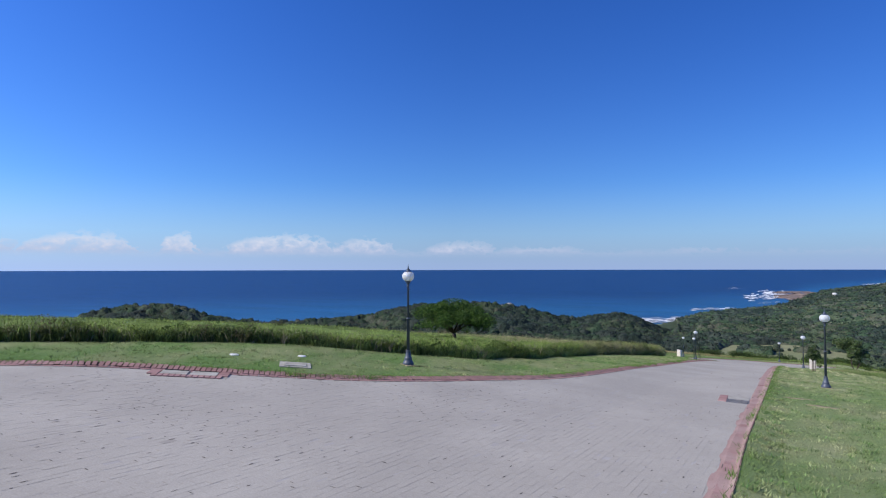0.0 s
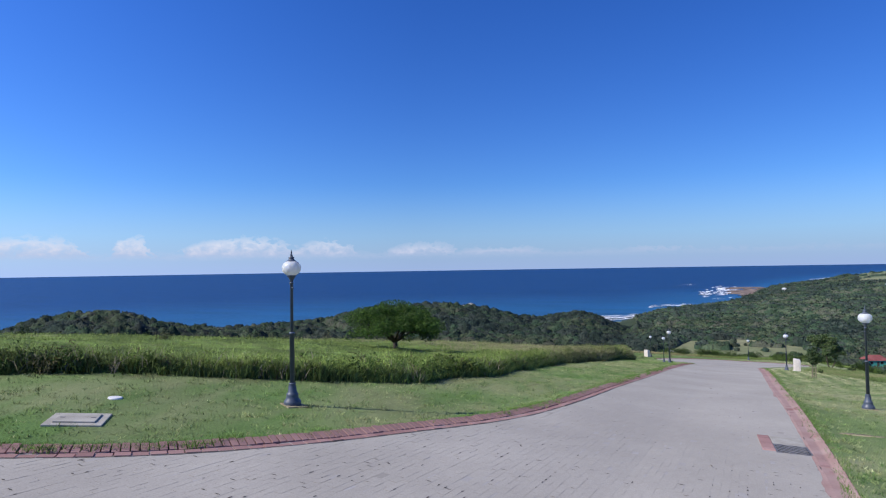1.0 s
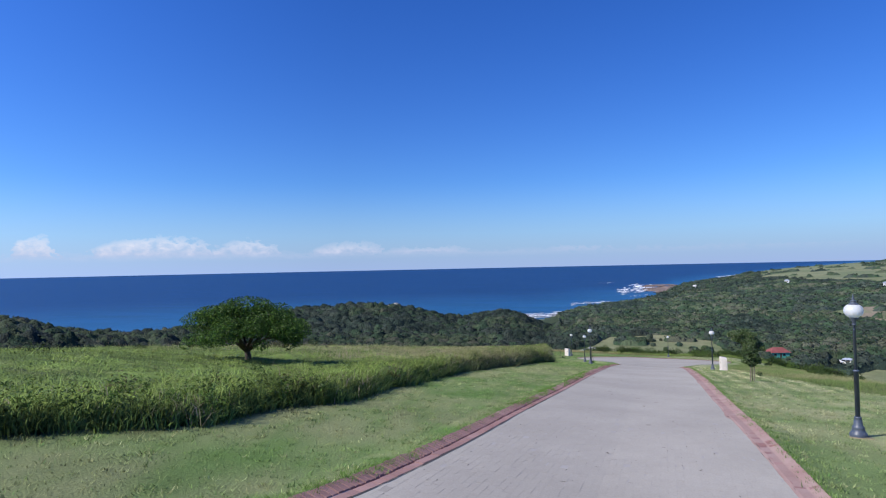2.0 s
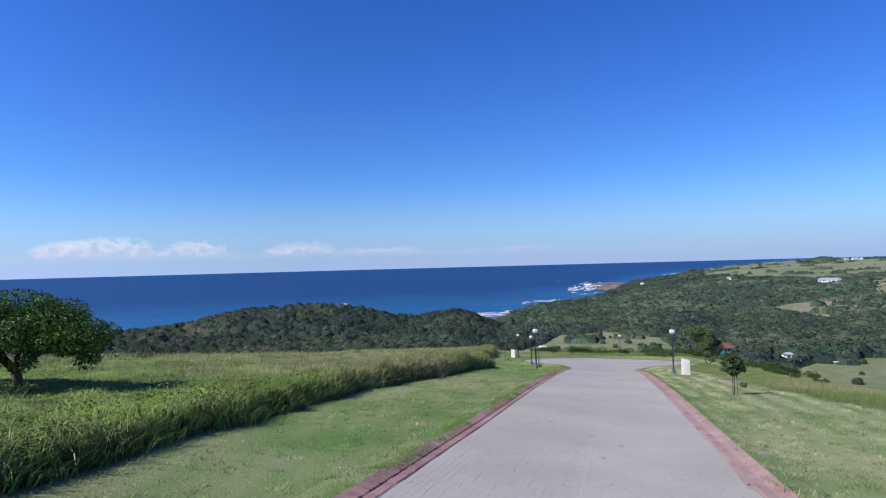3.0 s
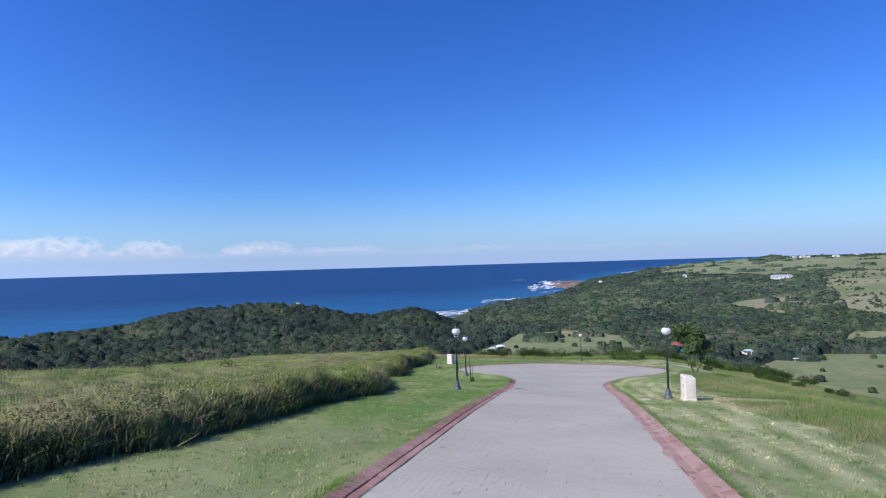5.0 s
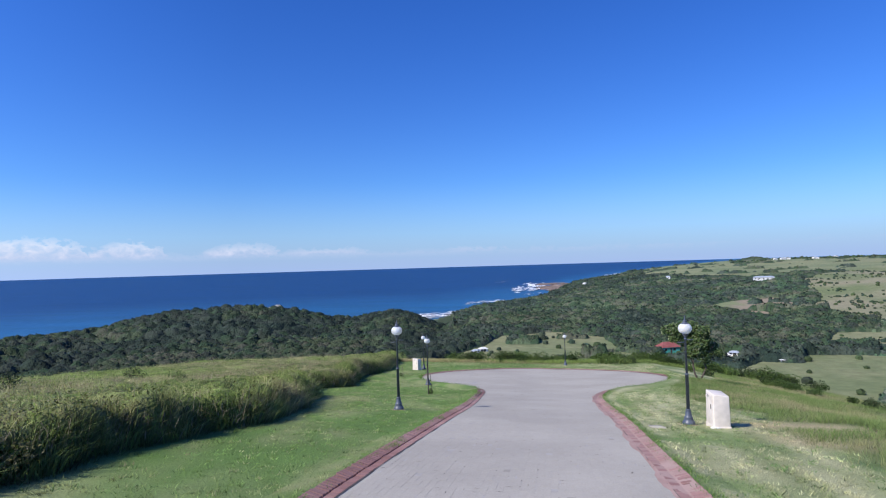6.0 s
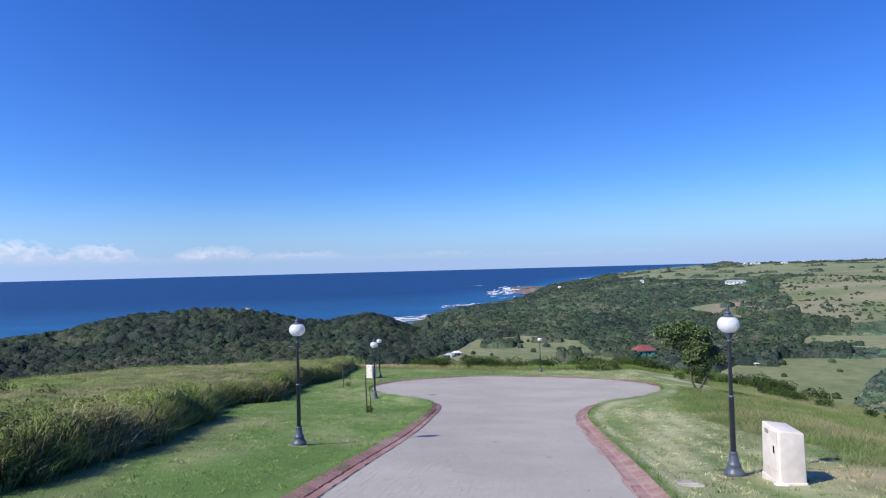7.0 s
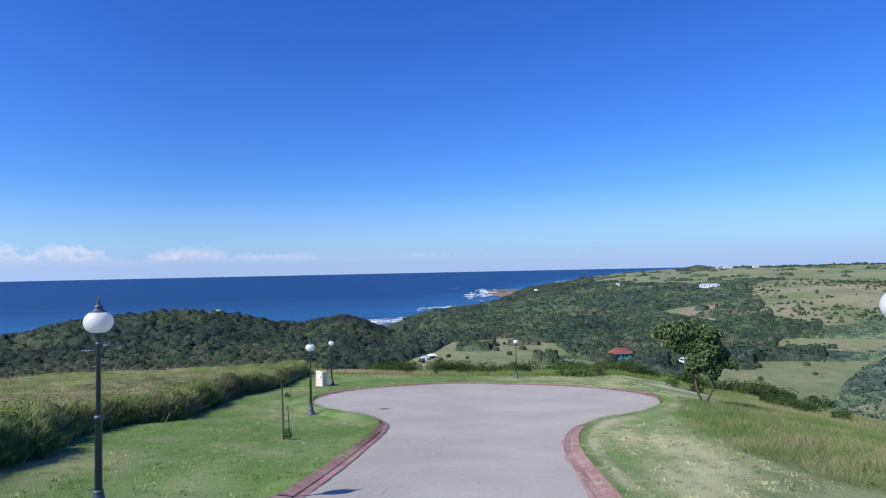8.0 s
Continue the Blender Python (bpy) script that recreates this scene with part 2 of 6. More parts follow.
def woods(x, y):
    """How densely bush and trees cover the far land, 0 to 1."""
    r, az = polar(x, y)
    n, fine = fbm(x / 45, y / 45, 31), fbm(x / 14, y / 14, 32)
    w = np.where(az < -8, smooth(97, 114, r), 0.0)
    w = np.maximum(w, box2(az, -9, 50, 0.8) * smooth(262, 275, r + (n - 0.5) * 40))
    for shape in (MEADOW_STRIP, MEADOW_NEAR, MEADOW_UPPER, SCAR, DRY_HILL):
        w = w * (1 - within(shape, az, r, fine))
    # clumps and hedges left standing in the open
    w = np.maximum(w, box2(az, -4.6, -1.6, 0.25) * box2(r, 333, 352, 3) * smooth(0.25, 0.35, fine))
    w = np.maximum(w, box2(az, 0.2, 2.8, 0.3) * box2(r, 352, 362, 2) * smooth(0.35, 0.5, fine))
    w = np.maximum(w, box2(az, 2.4, 5.6, 0.4) * box2(r, 284, 300, 4) * smooth(0.36, 0.46, fine))
    w = np.maximum(w, box2(az, 17.0, 20.4, 0.5) * box2(r, 285, 318, 5) * smooth(0.22, 0.34, fine))
    w = np.maximum(w, box2(az, 22, 26.5, 0.4) * box2(r, 318, 330, 3) * smooth(0.42, 0.54, fine))
    w = np.maximum(w, within(SCAR, az, r, fine) * smooth(0.60, 0.66, fine) * smooth(16.0, 17.5, az))
    w = np.maximum(w, within(BUSH_SPUR, az, r, fine) * smooth(0.20, 0.30, fine))
    # the plateau is farmed
    w = w * (1 - smooth(-25, 25, r - np.interp(az, [7.0, 8.0, 10, 14, 20, 60], [2600, 1350, 1130, 1010, 930, 900]) + (n - 0.5) * 160) * smooth(0.80, 0.72, n))
    w = w * (1 - box2(az, 13.9, 15.9, 0.3) * box2(r, 276, 302, 4)) * (1 - box2(az, -8.2, -6.4, 0.3) * box2(r, 285, 312, 4))
    w = w * (1 - box2(az, 8.9, 11.3, 0.4) * box2(r, 284, 305, 4))
    w = np.maximum(w, box2(az, 15.9, 17.9, 0.2) * box2(r, 2230, 2450, 30))
    w = np.where((az > 60) | (az < -75), 0.25 * smooth(150, 200, r), w)
    over = r - coast_range(np.clip(az, -75, 40))
    return w * smooth(-8, -24, over)


_kx, _ky = np.meshgrid(np.arange(-16, 16, 0.25), np.arange(-6, 100, 0.25))
_kd = np.min([np.hypot(_kx - a, _ky - b) for a, b in kerb_line[::4]], axis=0)


def from_kerb(x, y):
    """Distance to the inner edge of the kerb."""
    u = np.clip((np.asarray(x, float) + 16) / 0.25, 0, _kx.shape[1] - 1.001)
    v = np.clip((np.asarray(y, float) + 6) / 0.25, 0, _kx.shape[0] - 1.001)
    i, j = u.astype(int), v.astype(int)
    fu, fv = u - i, v - j
    return (_kd[j, i] * (1 - fu) + _kd[j, i + 1] * fu) * (1 - fv) + (_kd[j + 1, i] * (1 - fu) + _kd[j + 1, i + 1] * fu) * fv


def ground_colour(x, y):
    r, az = polar(x, y)
    n1, n2, n3 = fbm(x / 1.6, y / 1.6, 41), fbm(x / 7, y / 7, 42), fbm(x / 60, y / 60, 43)
    mixc = lambda a, b, t: a + (b - a) * t[..., None]
    n0 = fbm(x / 0.5, y / 0.5, 40)
    side = smooth(-1, 2, x)[..., None]
    green = np.array([0.113, 0.192, 0.049]) * (1 - side) + np.array([0.158, 0.222, 0.076]) * side
    straw = np.array([0.225, 0.248, 0.110]) * (1 - side) + np.array([0.285, 0.292, 0.145]) * side
    lawn = green + (straw - green) * smooth(0.42, 0.66, 0.35 * n0 + 0.35 * n1 + 0.3 * n2)[..., None]
    # swaths of the mower, along the kerb, with dry clippings between
    gap = from_kerb(x, y) + 0.25 * (n2 - 0.5)
    stripe = smooth(0.35, 0.9, 0.5 + 0.5 * np.cos(gap * 7.4) + 0.5 * (n1 - 0.5))
    cut = smooth(2.0, 2.6, x) * smooth(24, 44, y)
    lawn = mixc(lawn, np.array([0.400, 0.390, 0.215]), 0.92 * cut * stripe * smooth(0.22, 0.48, n1))
    lawn = mixc(lawn, np.array([0.085, 0.140, 0.048]), 0.6 * cut * smooth(0.30, 0.02, 0.5 + 0.5 * np.cos(gap * 7.4)) * smooth(0.42, 0.6, n2))
    soil = np.array([0.085, 0.080, 0.040])
    field = mixc(np.array([0.13, 0.18, 0.045]), np.array([0.19, 0.18, 0.075]), n2)
    rough = mixc(np.array([0.090, 0.140, 0.036]), np.array([0.17, 0.175, 0.072]), smooth(0.4, 0.66, n1 * 0.5 + n2 * 0.5))
    meadow = mixc(np.array([0.145, 0.172, 0.078]), np.array([0.225, 0.222, 0.118]), smooth(0.3, 0.7, 0.6 * n3 + 0.4 * n2))
    dry = mixc(np.array([0.140, 0.168, 0.078]), np.array([0.240, 0.222, 0.138]), smooth(0.30, 0.66, fbm(x / 45, y / 45, 44)))
    plain = mixc(np.array([0.150, 0.182, 0.092]), np.array([0.212, 0.218, 0.115]), smooth(0.3, 0.7, n3))
    # dark ground tone, tree shade painted into the colour under the woods
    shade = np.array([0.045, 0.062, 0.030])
    bare = np.exp(-(((x - 7.3) / 1.5) ** 2) - ((y - 56.6) / 1.0) ** 2) + 0.8 * np.exp(-(((x - 6.2) / 1.0) ** 2) - ((y - 53.5) / 0.8) ** 2)
    lawn = mixc(lawn, np.array([0.40, 0.33, 0.19]), np.clip(bare * 1.3 * (0.4 + n1), 0, 0.9))
    rough_bare = np.clip(bare * 1.3 * (0.4 + n1), 0, 0.9)
    col = lawn
    fe = field_edge(y) - x
    col = mixc(col, mixc(field, np.broadcast_to(soil, field.shape), smooth(1.5, 0.2, np.abs(fe - 0.5))), smooth(-0.1, 0.3, fe))
    col = mixc(col, rough, smooth(-0.1, 0.4, np.where(y > 10, x - rough_edge(y), -1)))
    col = mixc(col, np.array([0.40, 0.33, 0.19]), rough_bare)
    col = mixc(col, rough, smooth(97.2, 98.2, y + 1.2 * n2))
    col = mixc(col, meadow, smooth(85, 110, r))
    fine = fbm(x / 14, y / 14, 32)
    col = mixc(col, dry, within(DRY_HILL, az, r, fine))
    scar = mixc(np.array([0.17, 0.20, 0.095]), np.array([0.245, 0.200, 0.138]), smooth(14.5, 16.5, az + (n2 - 0.5) * 3))
    col = mixc(col, scar, within(SCAR, az, r, fine))
    col = mixc(col, plain, smooth(1150, 1200, r))
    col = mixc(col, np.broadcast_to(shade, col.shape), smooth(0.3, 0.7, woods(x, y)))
    over = r - coast_range(np.clip(az, -75, 40))
    sand = np.broadcast_to(np.array([0.36, 0.25, 0.18]), col.shape)
    return mixc(col, sand, smooth(-14, -4, over))


# ---- materials ----
def shader(name, rough=0.7, spec=0.3, metal=0.0):
    m = bpy.data.materials.new(name)
    m.use_nodes = True
    b = m.node_tree.nodes["Principled BSDF"]
    b.inputs["Roughness"].default_value = rough
    b.inputs["Specular IOR Level"].default_value = spec
    b.inputs["Metallic"].default_value = metal
    return m, b, m.node_tree.nodes, m.node_tree.links


def varied(name, a, b, scale=6.0, fine=60.0, rough=0.75, spec=0.25, metal=0.0, bump=0.3, dist=0.01, per_object=0.0, per_island=0.0, spots=0.0):
    """Two tones by coarse noise, a finer grain over them, relief, and a little change from piece to piece."""
    m, p, nodes, links = shader(name, rough, spec, metal)
    co = nodes.new("ShaderNodeTexCoord")
    n1, n2 = nodes.new("ShaderNodeTexNoise"), nodes.new("ShaderNodeTexNoise")
    for n, s, d in ((n1, scale, 4.0), (n2, fine, 3.0)):
        n.inputs["Scale"].default_value, n.inputs["Detail"].default_value = s, d
        links.new(co.outputs["Object"], n.inputs["Vector"])
    ramp = nodes.new("ShaderNodeMapRange")
    ramp.inputs["From Min"].default_value, ramp.inputs["From Max"].default_value = 0.35, 0.65
    links.new(n1.outputs["Fac"], ramp.inputs["Value"])
    mx = nodes.new("ShaderNodeMix")
    mx.data_type = "RGBA"
    mx.inputs["A"].default_value, mx.inputs["B"].default_value = (*a, 1), (*b, 1)
    links.new(ramp.outputs[0], mx.inputs["Factor"])
    val = nodes.new("ShaderNodeMapRange")
    val.inputs["To Min"].default_value, val.inputs["To Max"].default_value = 0.78, 1.22
    links.new(n2.outputs["Fac"], val.inputs["Value"])
    factor = val.outputs[0]
    for amount, kind, out in ((per_object, "ShaderNodeObjectInfo", "Random"), (per_island, "ShaderNodeNewGeometry", "Random Per Island")):
        if amount:
            src = nodes.new(kind)
            rr = nodes.new("ShaderNodeMapRange")
            rr.inputs["To Min"].default_value, rr.inputs["To Max"].default_value = 1 - amount, 1 + amount
            links.new(src.outputs[out], rr.inputs["Value"])
            mu = nodes.new("ShaderNodeMath")
            mu.operation = "MULTIPLY"
            links.new(factor, mu.inputs[0])
            links.new(rr.outputs[0], mu.inputs[1])
            factor = mu.outputs[0]
            if spots and kind == "ShaderNodeNewGeometry":
                gt = nodes.new("ShaderNodeMath")
                gt.operation = "GREATER_THAN"
                gt.inputs[1].default_value = spots
                links.new(src.outputs[out], gt.inputs[0])
                dk = nodes.new("ShaderNodeMath")
                dk.operation = "MULTIPLY_ADD"
                dk.inputs[1].default_value, dk.inputs[2].default_value = -0.2, 1.0
                links.new(gt.outputs[0], dk.inputs[0])
                m2 = nodes.new("ShaderNodeMath")
                m2.operation = "MULTIPLY"
                links.new(factor, m2.inputs[0])
                links.new(dk.outputs[0], m2.inputs[1])
                factor = m2.outputs[0]
    sc = nodes.new("ShaderNodeVectorMath")
    sc.operation = "SCALE"
    links.new(mx.outputs["Result"], sc.inputs[0])
    links.new(factor, sc.inputs["Scale"])
    links.new(sc.outputs[0], p.inputs["Base Color"])
    if bump:
        bp = nodes.new("ShaderNodeBump")
        bp.inputs["Strength"].default_value, bp.inputs["Distance"].default_value = bump, dist
        links.new(n2.outputs["Fac"], bp.inputs["Height"])
        links.new(bp.outputs[0], p.inputs["Normal"])
    return m


def painted(name, rough=0.85, scale=3.0, fine=25.0, bump=0.6, dist=0.05, translucent=0.0, spread=0.45, island=0.0, detail=4.0):
    """Colour from the mesh's own tone attribute, broken up by noise at two scales."""
    m, p, nodes, links = shader(name, rough, 0.15)
    at = nodes.new("ShaderNodeVertexColor")
    at.layer_name = "tone"
    co = nodes.new("ShaderNodeTexCoord")
    n1, n2 = nodes.new("ShaderNodeTexNoise"), nodes.new("ShaderNodeTexNoise")
    for n, s in ((n1, scale), (n2, fine)):
        n.inputs["Scale"].default_value, n.inputs["Detail"].default_value = s, detail if n is n1 else 4.0
        n.inputs["Roughness"].default_value = 0.66 if detail > 6 else 0.5
        links.new(co.outputs["Object"], n.inputs["Vector"])
    ad = nodes.new("ShaderNodeMath")
    ad.operation = "ADD"
    links.new(n1.outputs["Fac"], ad.inputs[0])
    links.new(n2.outputs["Fac"], ad.inputs[1])
    rng = nodes.new("ShaderNodeMapRange")
    rng.inputs["From Min"].default_value, rng.inputs["From Max"].default_value = 0.6, 1.4
    rng.inputs["To Min"].default_value, rng.inputs["To Max"].default_value = 1 - spread, 1 + spread
    links.new(ad.outputs[0], rng.inputs["Value"])
    factor = rng.outputs[0]
    if island:
        geo = nodes.new("ShaderNodeNewGeometry")
        rr = nodes.new("ShaderNodeMapRange")
        rr.inputs["To Min"].default_value, rr.inputs["To Max"].default_value = 1 - island, 1 + island
        links.new(geo.outputs["Random Per Island"], rr.inputs["Value"])
        mu = nodes.new("ShaderNodeMath")
        mu.operation = "MULTIPLY"
        links.new(factor, mu.inputs[0])
        links.new(rr.outputs[0], mu.inputs[1])
        factor = mu.outputs[0]
    sc = nodes.new("ShaderNodeVectorMath")
    sc.operation = "SCALE"
    links.new(at.outputs["Color"], sc.inputs[0])
    links.new(factor, sc.inputs["Scale"])
    links.new(sc.outputs[0], p.inputs["Base Color"])
    if bump:
        bp = nodes.new("ShaderNodeBump")
        bp.inputs["Strength"].default_value, bp.inputs["Distance"].default_value = bump, dist
        links.new(n2.outputs["Fac"], bp.inputs["Height"])
        links.new(bp.outputs[0], p.inputs["Normal"])
    if translucent:
        tr = nodes.new("ShaderNodeBsdfTranslucent")
        links.new(sc.outputs[0], tr.inputs["Color"])
        ms = nodes.new("ShaderNodeMixShader")
        ms.inputs[0].default_value = translucent
        links.new(p.outputs[0], ms.inputs[1])
        links.new(tr.outputs[0], ms.inputs[2])
        links.new(ms.outputs[0], nodes["Material Output"].inputs["Surface"])
    return m


M_GROUND = painted("turf and earth", 0.95, 0.22, 26.0, 0.9, 0.03, 0.0, 0.42, 0.0, 11.0)
M_BLADE = painted("grass blades", 0.7, 0.5, 3.0, 0.0, 0.0, 0.10, 0.2)
M_THATCH = painted("grass thatch", 0.95, 1.2, 16.0, 1.0, 0.12, 0.0, 0.45)
M_BUSH = painted("bush canopy", 0.9, 0.05, 0.9, 1.0, 1.2, 0.10, 0.5, 0.12)
M_SPRAY = painted("bush leaf sprays", 0.85, 0.06, 0.7, 0.0, 0.0, 0.12, 0.35)
M_LEAF = painted("leaves", 0.45, 1.0, 6.0, 0.0, 0.0, 0.25, 0.2)
M_PAVER = varied("concrete paver", (0.350, 0.320, 0.270), (0.406, 0.372, 0.314), 0.35, 45.0, 0.9, 0.2, 0.0, 0.35, 0.004, 0.020, 0.020, 0.998)
M_BED = varied("paver joint sand", (0.345, 0.322, 0.290), (0.39, 0.365, 0.33), 3.0, 80.0, 0.95, 0.1)
M_BRICK = varied("kerb brick", (0.265, 0.145, 0.128), (0.370, 0.232, 0.205), 0.45, 50.0, 0.9, 0.15, 0.0, 0.4, 0.005, 0.11, 0.11)
M_MORTAR = varied("kerb mortar", (0.10, 0.060, 0.052), (0.17, 0.105, 0.090), 2.0, 70.0, 0.95, 0.1)
M_SILT = varied("reddish gutter sand", (0.315, 0.200, 0.172), (0.375, 0.262, 0.228), 1.5, 40.0, 0.95, 0.1)
M_CONCRETE = varied("weathered concrete", (0.31, 0.285, 0.235), (0.43, 0.40, 0.335), 3.0, 50.0, 0.9, 0.2)
M_CREAM = varied("cream moulded plastic", (0.64, 0.57, 0.50), (0.67, 0.60, 0.53), 0.8, 6.0, 0.55, 0.35, 0.0, 0.0)
M_IRON = varied("blue grey painted metal", (0.055, 0.068, 0.095), (0.080, 0.095, 0.125), 4.0, 60.0, 0.45, 0.5, 0.0, 0.15, 0.002)
M_GAP = varied("open joint earth", (0.070, 0.062, 0.055), (0.12, 0.105, 0.095), 5.0, 60.0, 0.95, 0.1)
M_GRATE = varied("cast iron", (0.10, 0.098, 0.098), (0.16, 0.15, 0.145), 5.0, 60.0, 0.6, 0.4)
# near black: darkness of openings put into the colour; also the lock handle
M_DARK = varied("dark void", (0.006, 0.006, 0.006), (0.012, 0.012, 0.012), 5.0, 40.0, 0.9, 0.1)
M_OPAL = varied("opal plastic", (0.80, 0.80, 0.79), (0.85, 0.85, 0.84), 2.0, 20.0, 0.3, 0.5, 0.0, 0.0)
_on, _ol = M_OPAL.node_tree.nodes, M_OPAL.node_tree.links
_tr = _on.new("ShaderNodeBsdfTranslucent")
_tr.inputs["Color"].default_value = (0.95, 0.95, 0.94, 1)
_ms = _on.new("ShaderNodeMixShader")
_ms.inputs[0].default_value = 0.45
_ol.new(_on["Principled BSDF"].outputs[0], _ms.inputs[1])
_ol.new(_tr.outputs[0], _ms.inputs[2])
_ol.new(_ms.outputs[0], _on["Material Output"].inputs["Surface"])
M_WHITE = varied("white wash", (0.58, 0.57, 0.54), (0.72, 0.71, 0.68), 0.6, 8.0, 0.8, 0.2)
M_TEAL = varied("teal painted wall", (0.06, 0.30, 0.25), (0.10, 0.38, 0.31), 0.5, 6.0, 0.8, 0.2)
M_ROOF = varied("red tile", (0.19, 0.058, 0.052), (0.25, 0.085, 0.078), 0.7, 9.0, 0.8, 0.2)
M_GREYROOF = varied("grey sheeting", (0.32, 0.36, 0.42), (0.42, 0.46, 0.52), 0.7, 9.0, 0.5, 0.3)
M_GLASS = varied("dark window glass", (0.02, 0.025, 0.03), (0.03, 0.035, 0.045), 1.0, 5.0, 0.1, 0.5, 0.0, 0.0)
M_BARK = varied("bark", (0.070, 0.056, 0.044), (0.125, 0.10, 0.08), 9.0, 50.0, 0.9, 0.15, 0.0, 0.8, 0.01)
M_STAKE = varied("weathered stake wood", (0.15, 0.125, 0.09), (0.22, 0.185, 0.135), 6.0, 60.0, 0.85, 0.2)
M_DSTAKE = varied("dark stake wood", (0.05, 0.045, 0.04), (0.09, 0.08, 0.065), 6.0, 60.0, 0.85, 0.2)
M_ROCK = varied("shore rock", (0.12, 0.090, 0.075), (0.25, 0.19, 0.155), 0.05, 0.5, 0.9, 0.2, 0.0, 0.8, 1.0)
M_PALEROCK = varied("pale outcrop rock", (0.22, 0.20, 0.17), (0.34, 0.31, 0.27), 0.2, 1.5, 0.9, 0.2, 0.0, 0.8, 0.5)
M_SOIL = varied("dry soil", (0.20, 0.17, 0.10), (0.30, 0.255, 0.16), 4.0, 40.0, 0.95, 0.1)
M_FOAM = varied("surf foam", (0.72, 0.76, 0.80), (0.85, 0.87, 0.88), 0.05, 0.4, 0.9, 0.1, 0.0, 0.0)


def water_material():
    m, p, nodes, links = shader("sea water", 0.40, 0.22)
    co = nodes.new("ShaderNodeTexCoord")
    at = nodes.new("ShaderNodeVertexColor")
    at.layer_name = "tone"
    mp = nodes.new("ShaderNodeMapping")
    mp.inputs["Scale"].default_value = (0.006, 0.02, 1.0)
    mp.inputs["Rotation"].default_value = (0, 0, 0.5)
    links.new(co.outputs["Object"], mp.inputs["Vector"])
    n1 = nodes.new("ShaderNodeTexNoise")
    n1.inputs["Scale"].default_value, n1.inputs["Detail"].default_value = 1.0, 6.0
    links.new(mp.outputs[0], n1.inputs["Vector"])
    rng = nodes.new("ShaderNodeMapRange")
    rng.inputs["To Min"].default_value, rng.inputs["To Max"].default_value = 0.45, 1.55
    links.new(n1.outputs["Fac"], rng.inputs["Value"])
    sc = nodes.new("ShaderNodeVectorMath")
    sc.operation = "SCALE"
    links.new(at.outputs["Color"], sc.inputs[0])
    links.new(rng.outputs[0], sc.inputs["Scale"])
    links.new(sc.outputs[0], p.inputs["Base Color"])
    n2 = nodes.new("ShaderNodeTexNoise")
    n2.inputs["Scale"].default_value, n2.inputs["Detail"].default_value = 0.08, 5.0
    links.new(co.outputs["Object"], n2.inputs["Vector"])
    bp = nodes.new("ShaderNodeBump")
    bp.inputs["Strength"].default_value, bp.inputs["Distance"].default_value = 0.6, 3.0
    links.new(n2.outputs["Fac"], bp.inputs["Height"])
    links.new(bp.outputs[0], p.inputs["Normal"])
    return m


M_SEA = water_material()


# ---- mesh helpers ----
def fast_mesh(name, verts, faces, material, tone=None, shade_smooth=False, normals=None):
    """One mesh from arrays: verts n x 3, faces m x k."""
    verts, faces = np.ascontiguousarray(verts, np.float32), np.ascontiguousarray(faces, np.int32)
    me = bpy.data.meshes.new(name)
    me.vertices.add(len(verts))
    me.vertices.foreach_set("co", verts.ravel())
    k = faces.shape[1]
    me.loops.add(faces.size)
    me.loops.foreach_set("vertex_index", faces.ravel())
    me.polygons.add(len(faces))
    me.polygons.foreach_set("loop_start", np.arange(0, faces.size, k, dtype=np.int32))
    me.polygons.foreach_set("use_smooth", np.full(len(faces), shade_smooth))
    me.update(calc_edges=True)
    if tone is not None:
        layer = me.color_attributes.new("tone", "FLOAT_COLOR", "POINT")
        layer.data.foreach_set("color", np.c_[tone, np.ones(len(tone))].astype(np.float32).ravel())
    me.materials.append(material)
    if normals is not None:
        me.normals_split_custom_set_from_vertices(normals.tolist())
    return me


def part(name, bm, material, parent, label="", shade_smooth=False):
    me = bpy.data.meshes.new(name)
    bmesh.ops.recalc_face_normals(bm, faces=bm.faces)
    bm.to_mesh(me)
    bm.free()
    me.materials.append(material)
    for p in me.polygons:
        p.use_smooth = shade_smooth
    ob = new(name, me)
    ob.parent = parent
    return tagged(ob, label)


def block(w, d, h, at=(0, 0, 0), bevel=0.0, bm=None, turn=None):
    """A box w x d x h standing on at, with eased edges."""
    own = bm or bmesh.new()
    made = bmesh.ops.create_cube(own, size=1.0)["verts"]
    m = Matrix.Translation(at) @ (turn or Matrix()) @ Matrix.Translation((0, 0, h / 2)) @ Matrix.Diagonal((w, d, h, 1))
    bmesh.ops.transform(own, matrix=m, verts=made)
    if bevel:
        edges = list({e for v in made for e in v.link_edges})
        bmesh.ops.bevel(own, geom=edges, offset=bevel, segments=2, affect="EDGES", profile=0.6)
    return own


def lathe(profile, segments=20, bm=None):
    """Profile of (radius, height) turned round z."""
    own = bm or bmesh.new()
    rings = []
    for r, z in profile:
        rings.append([own.verts.new((r * math.cos(2 * math.pi * k / segments), r * math.sin(2 * math.pi * k / segments), z)) for k in range(segments)])
    for a, b in zip(rings, rings[1:]):
        for k in range(segments):
            own.faces.new((a[k], a[(k + 1) % segments], b[(k + 1) % segments], b[k]))
    own.faces.new(rings[0][::-1])
    own.faces.new(rings[-1])
    return own


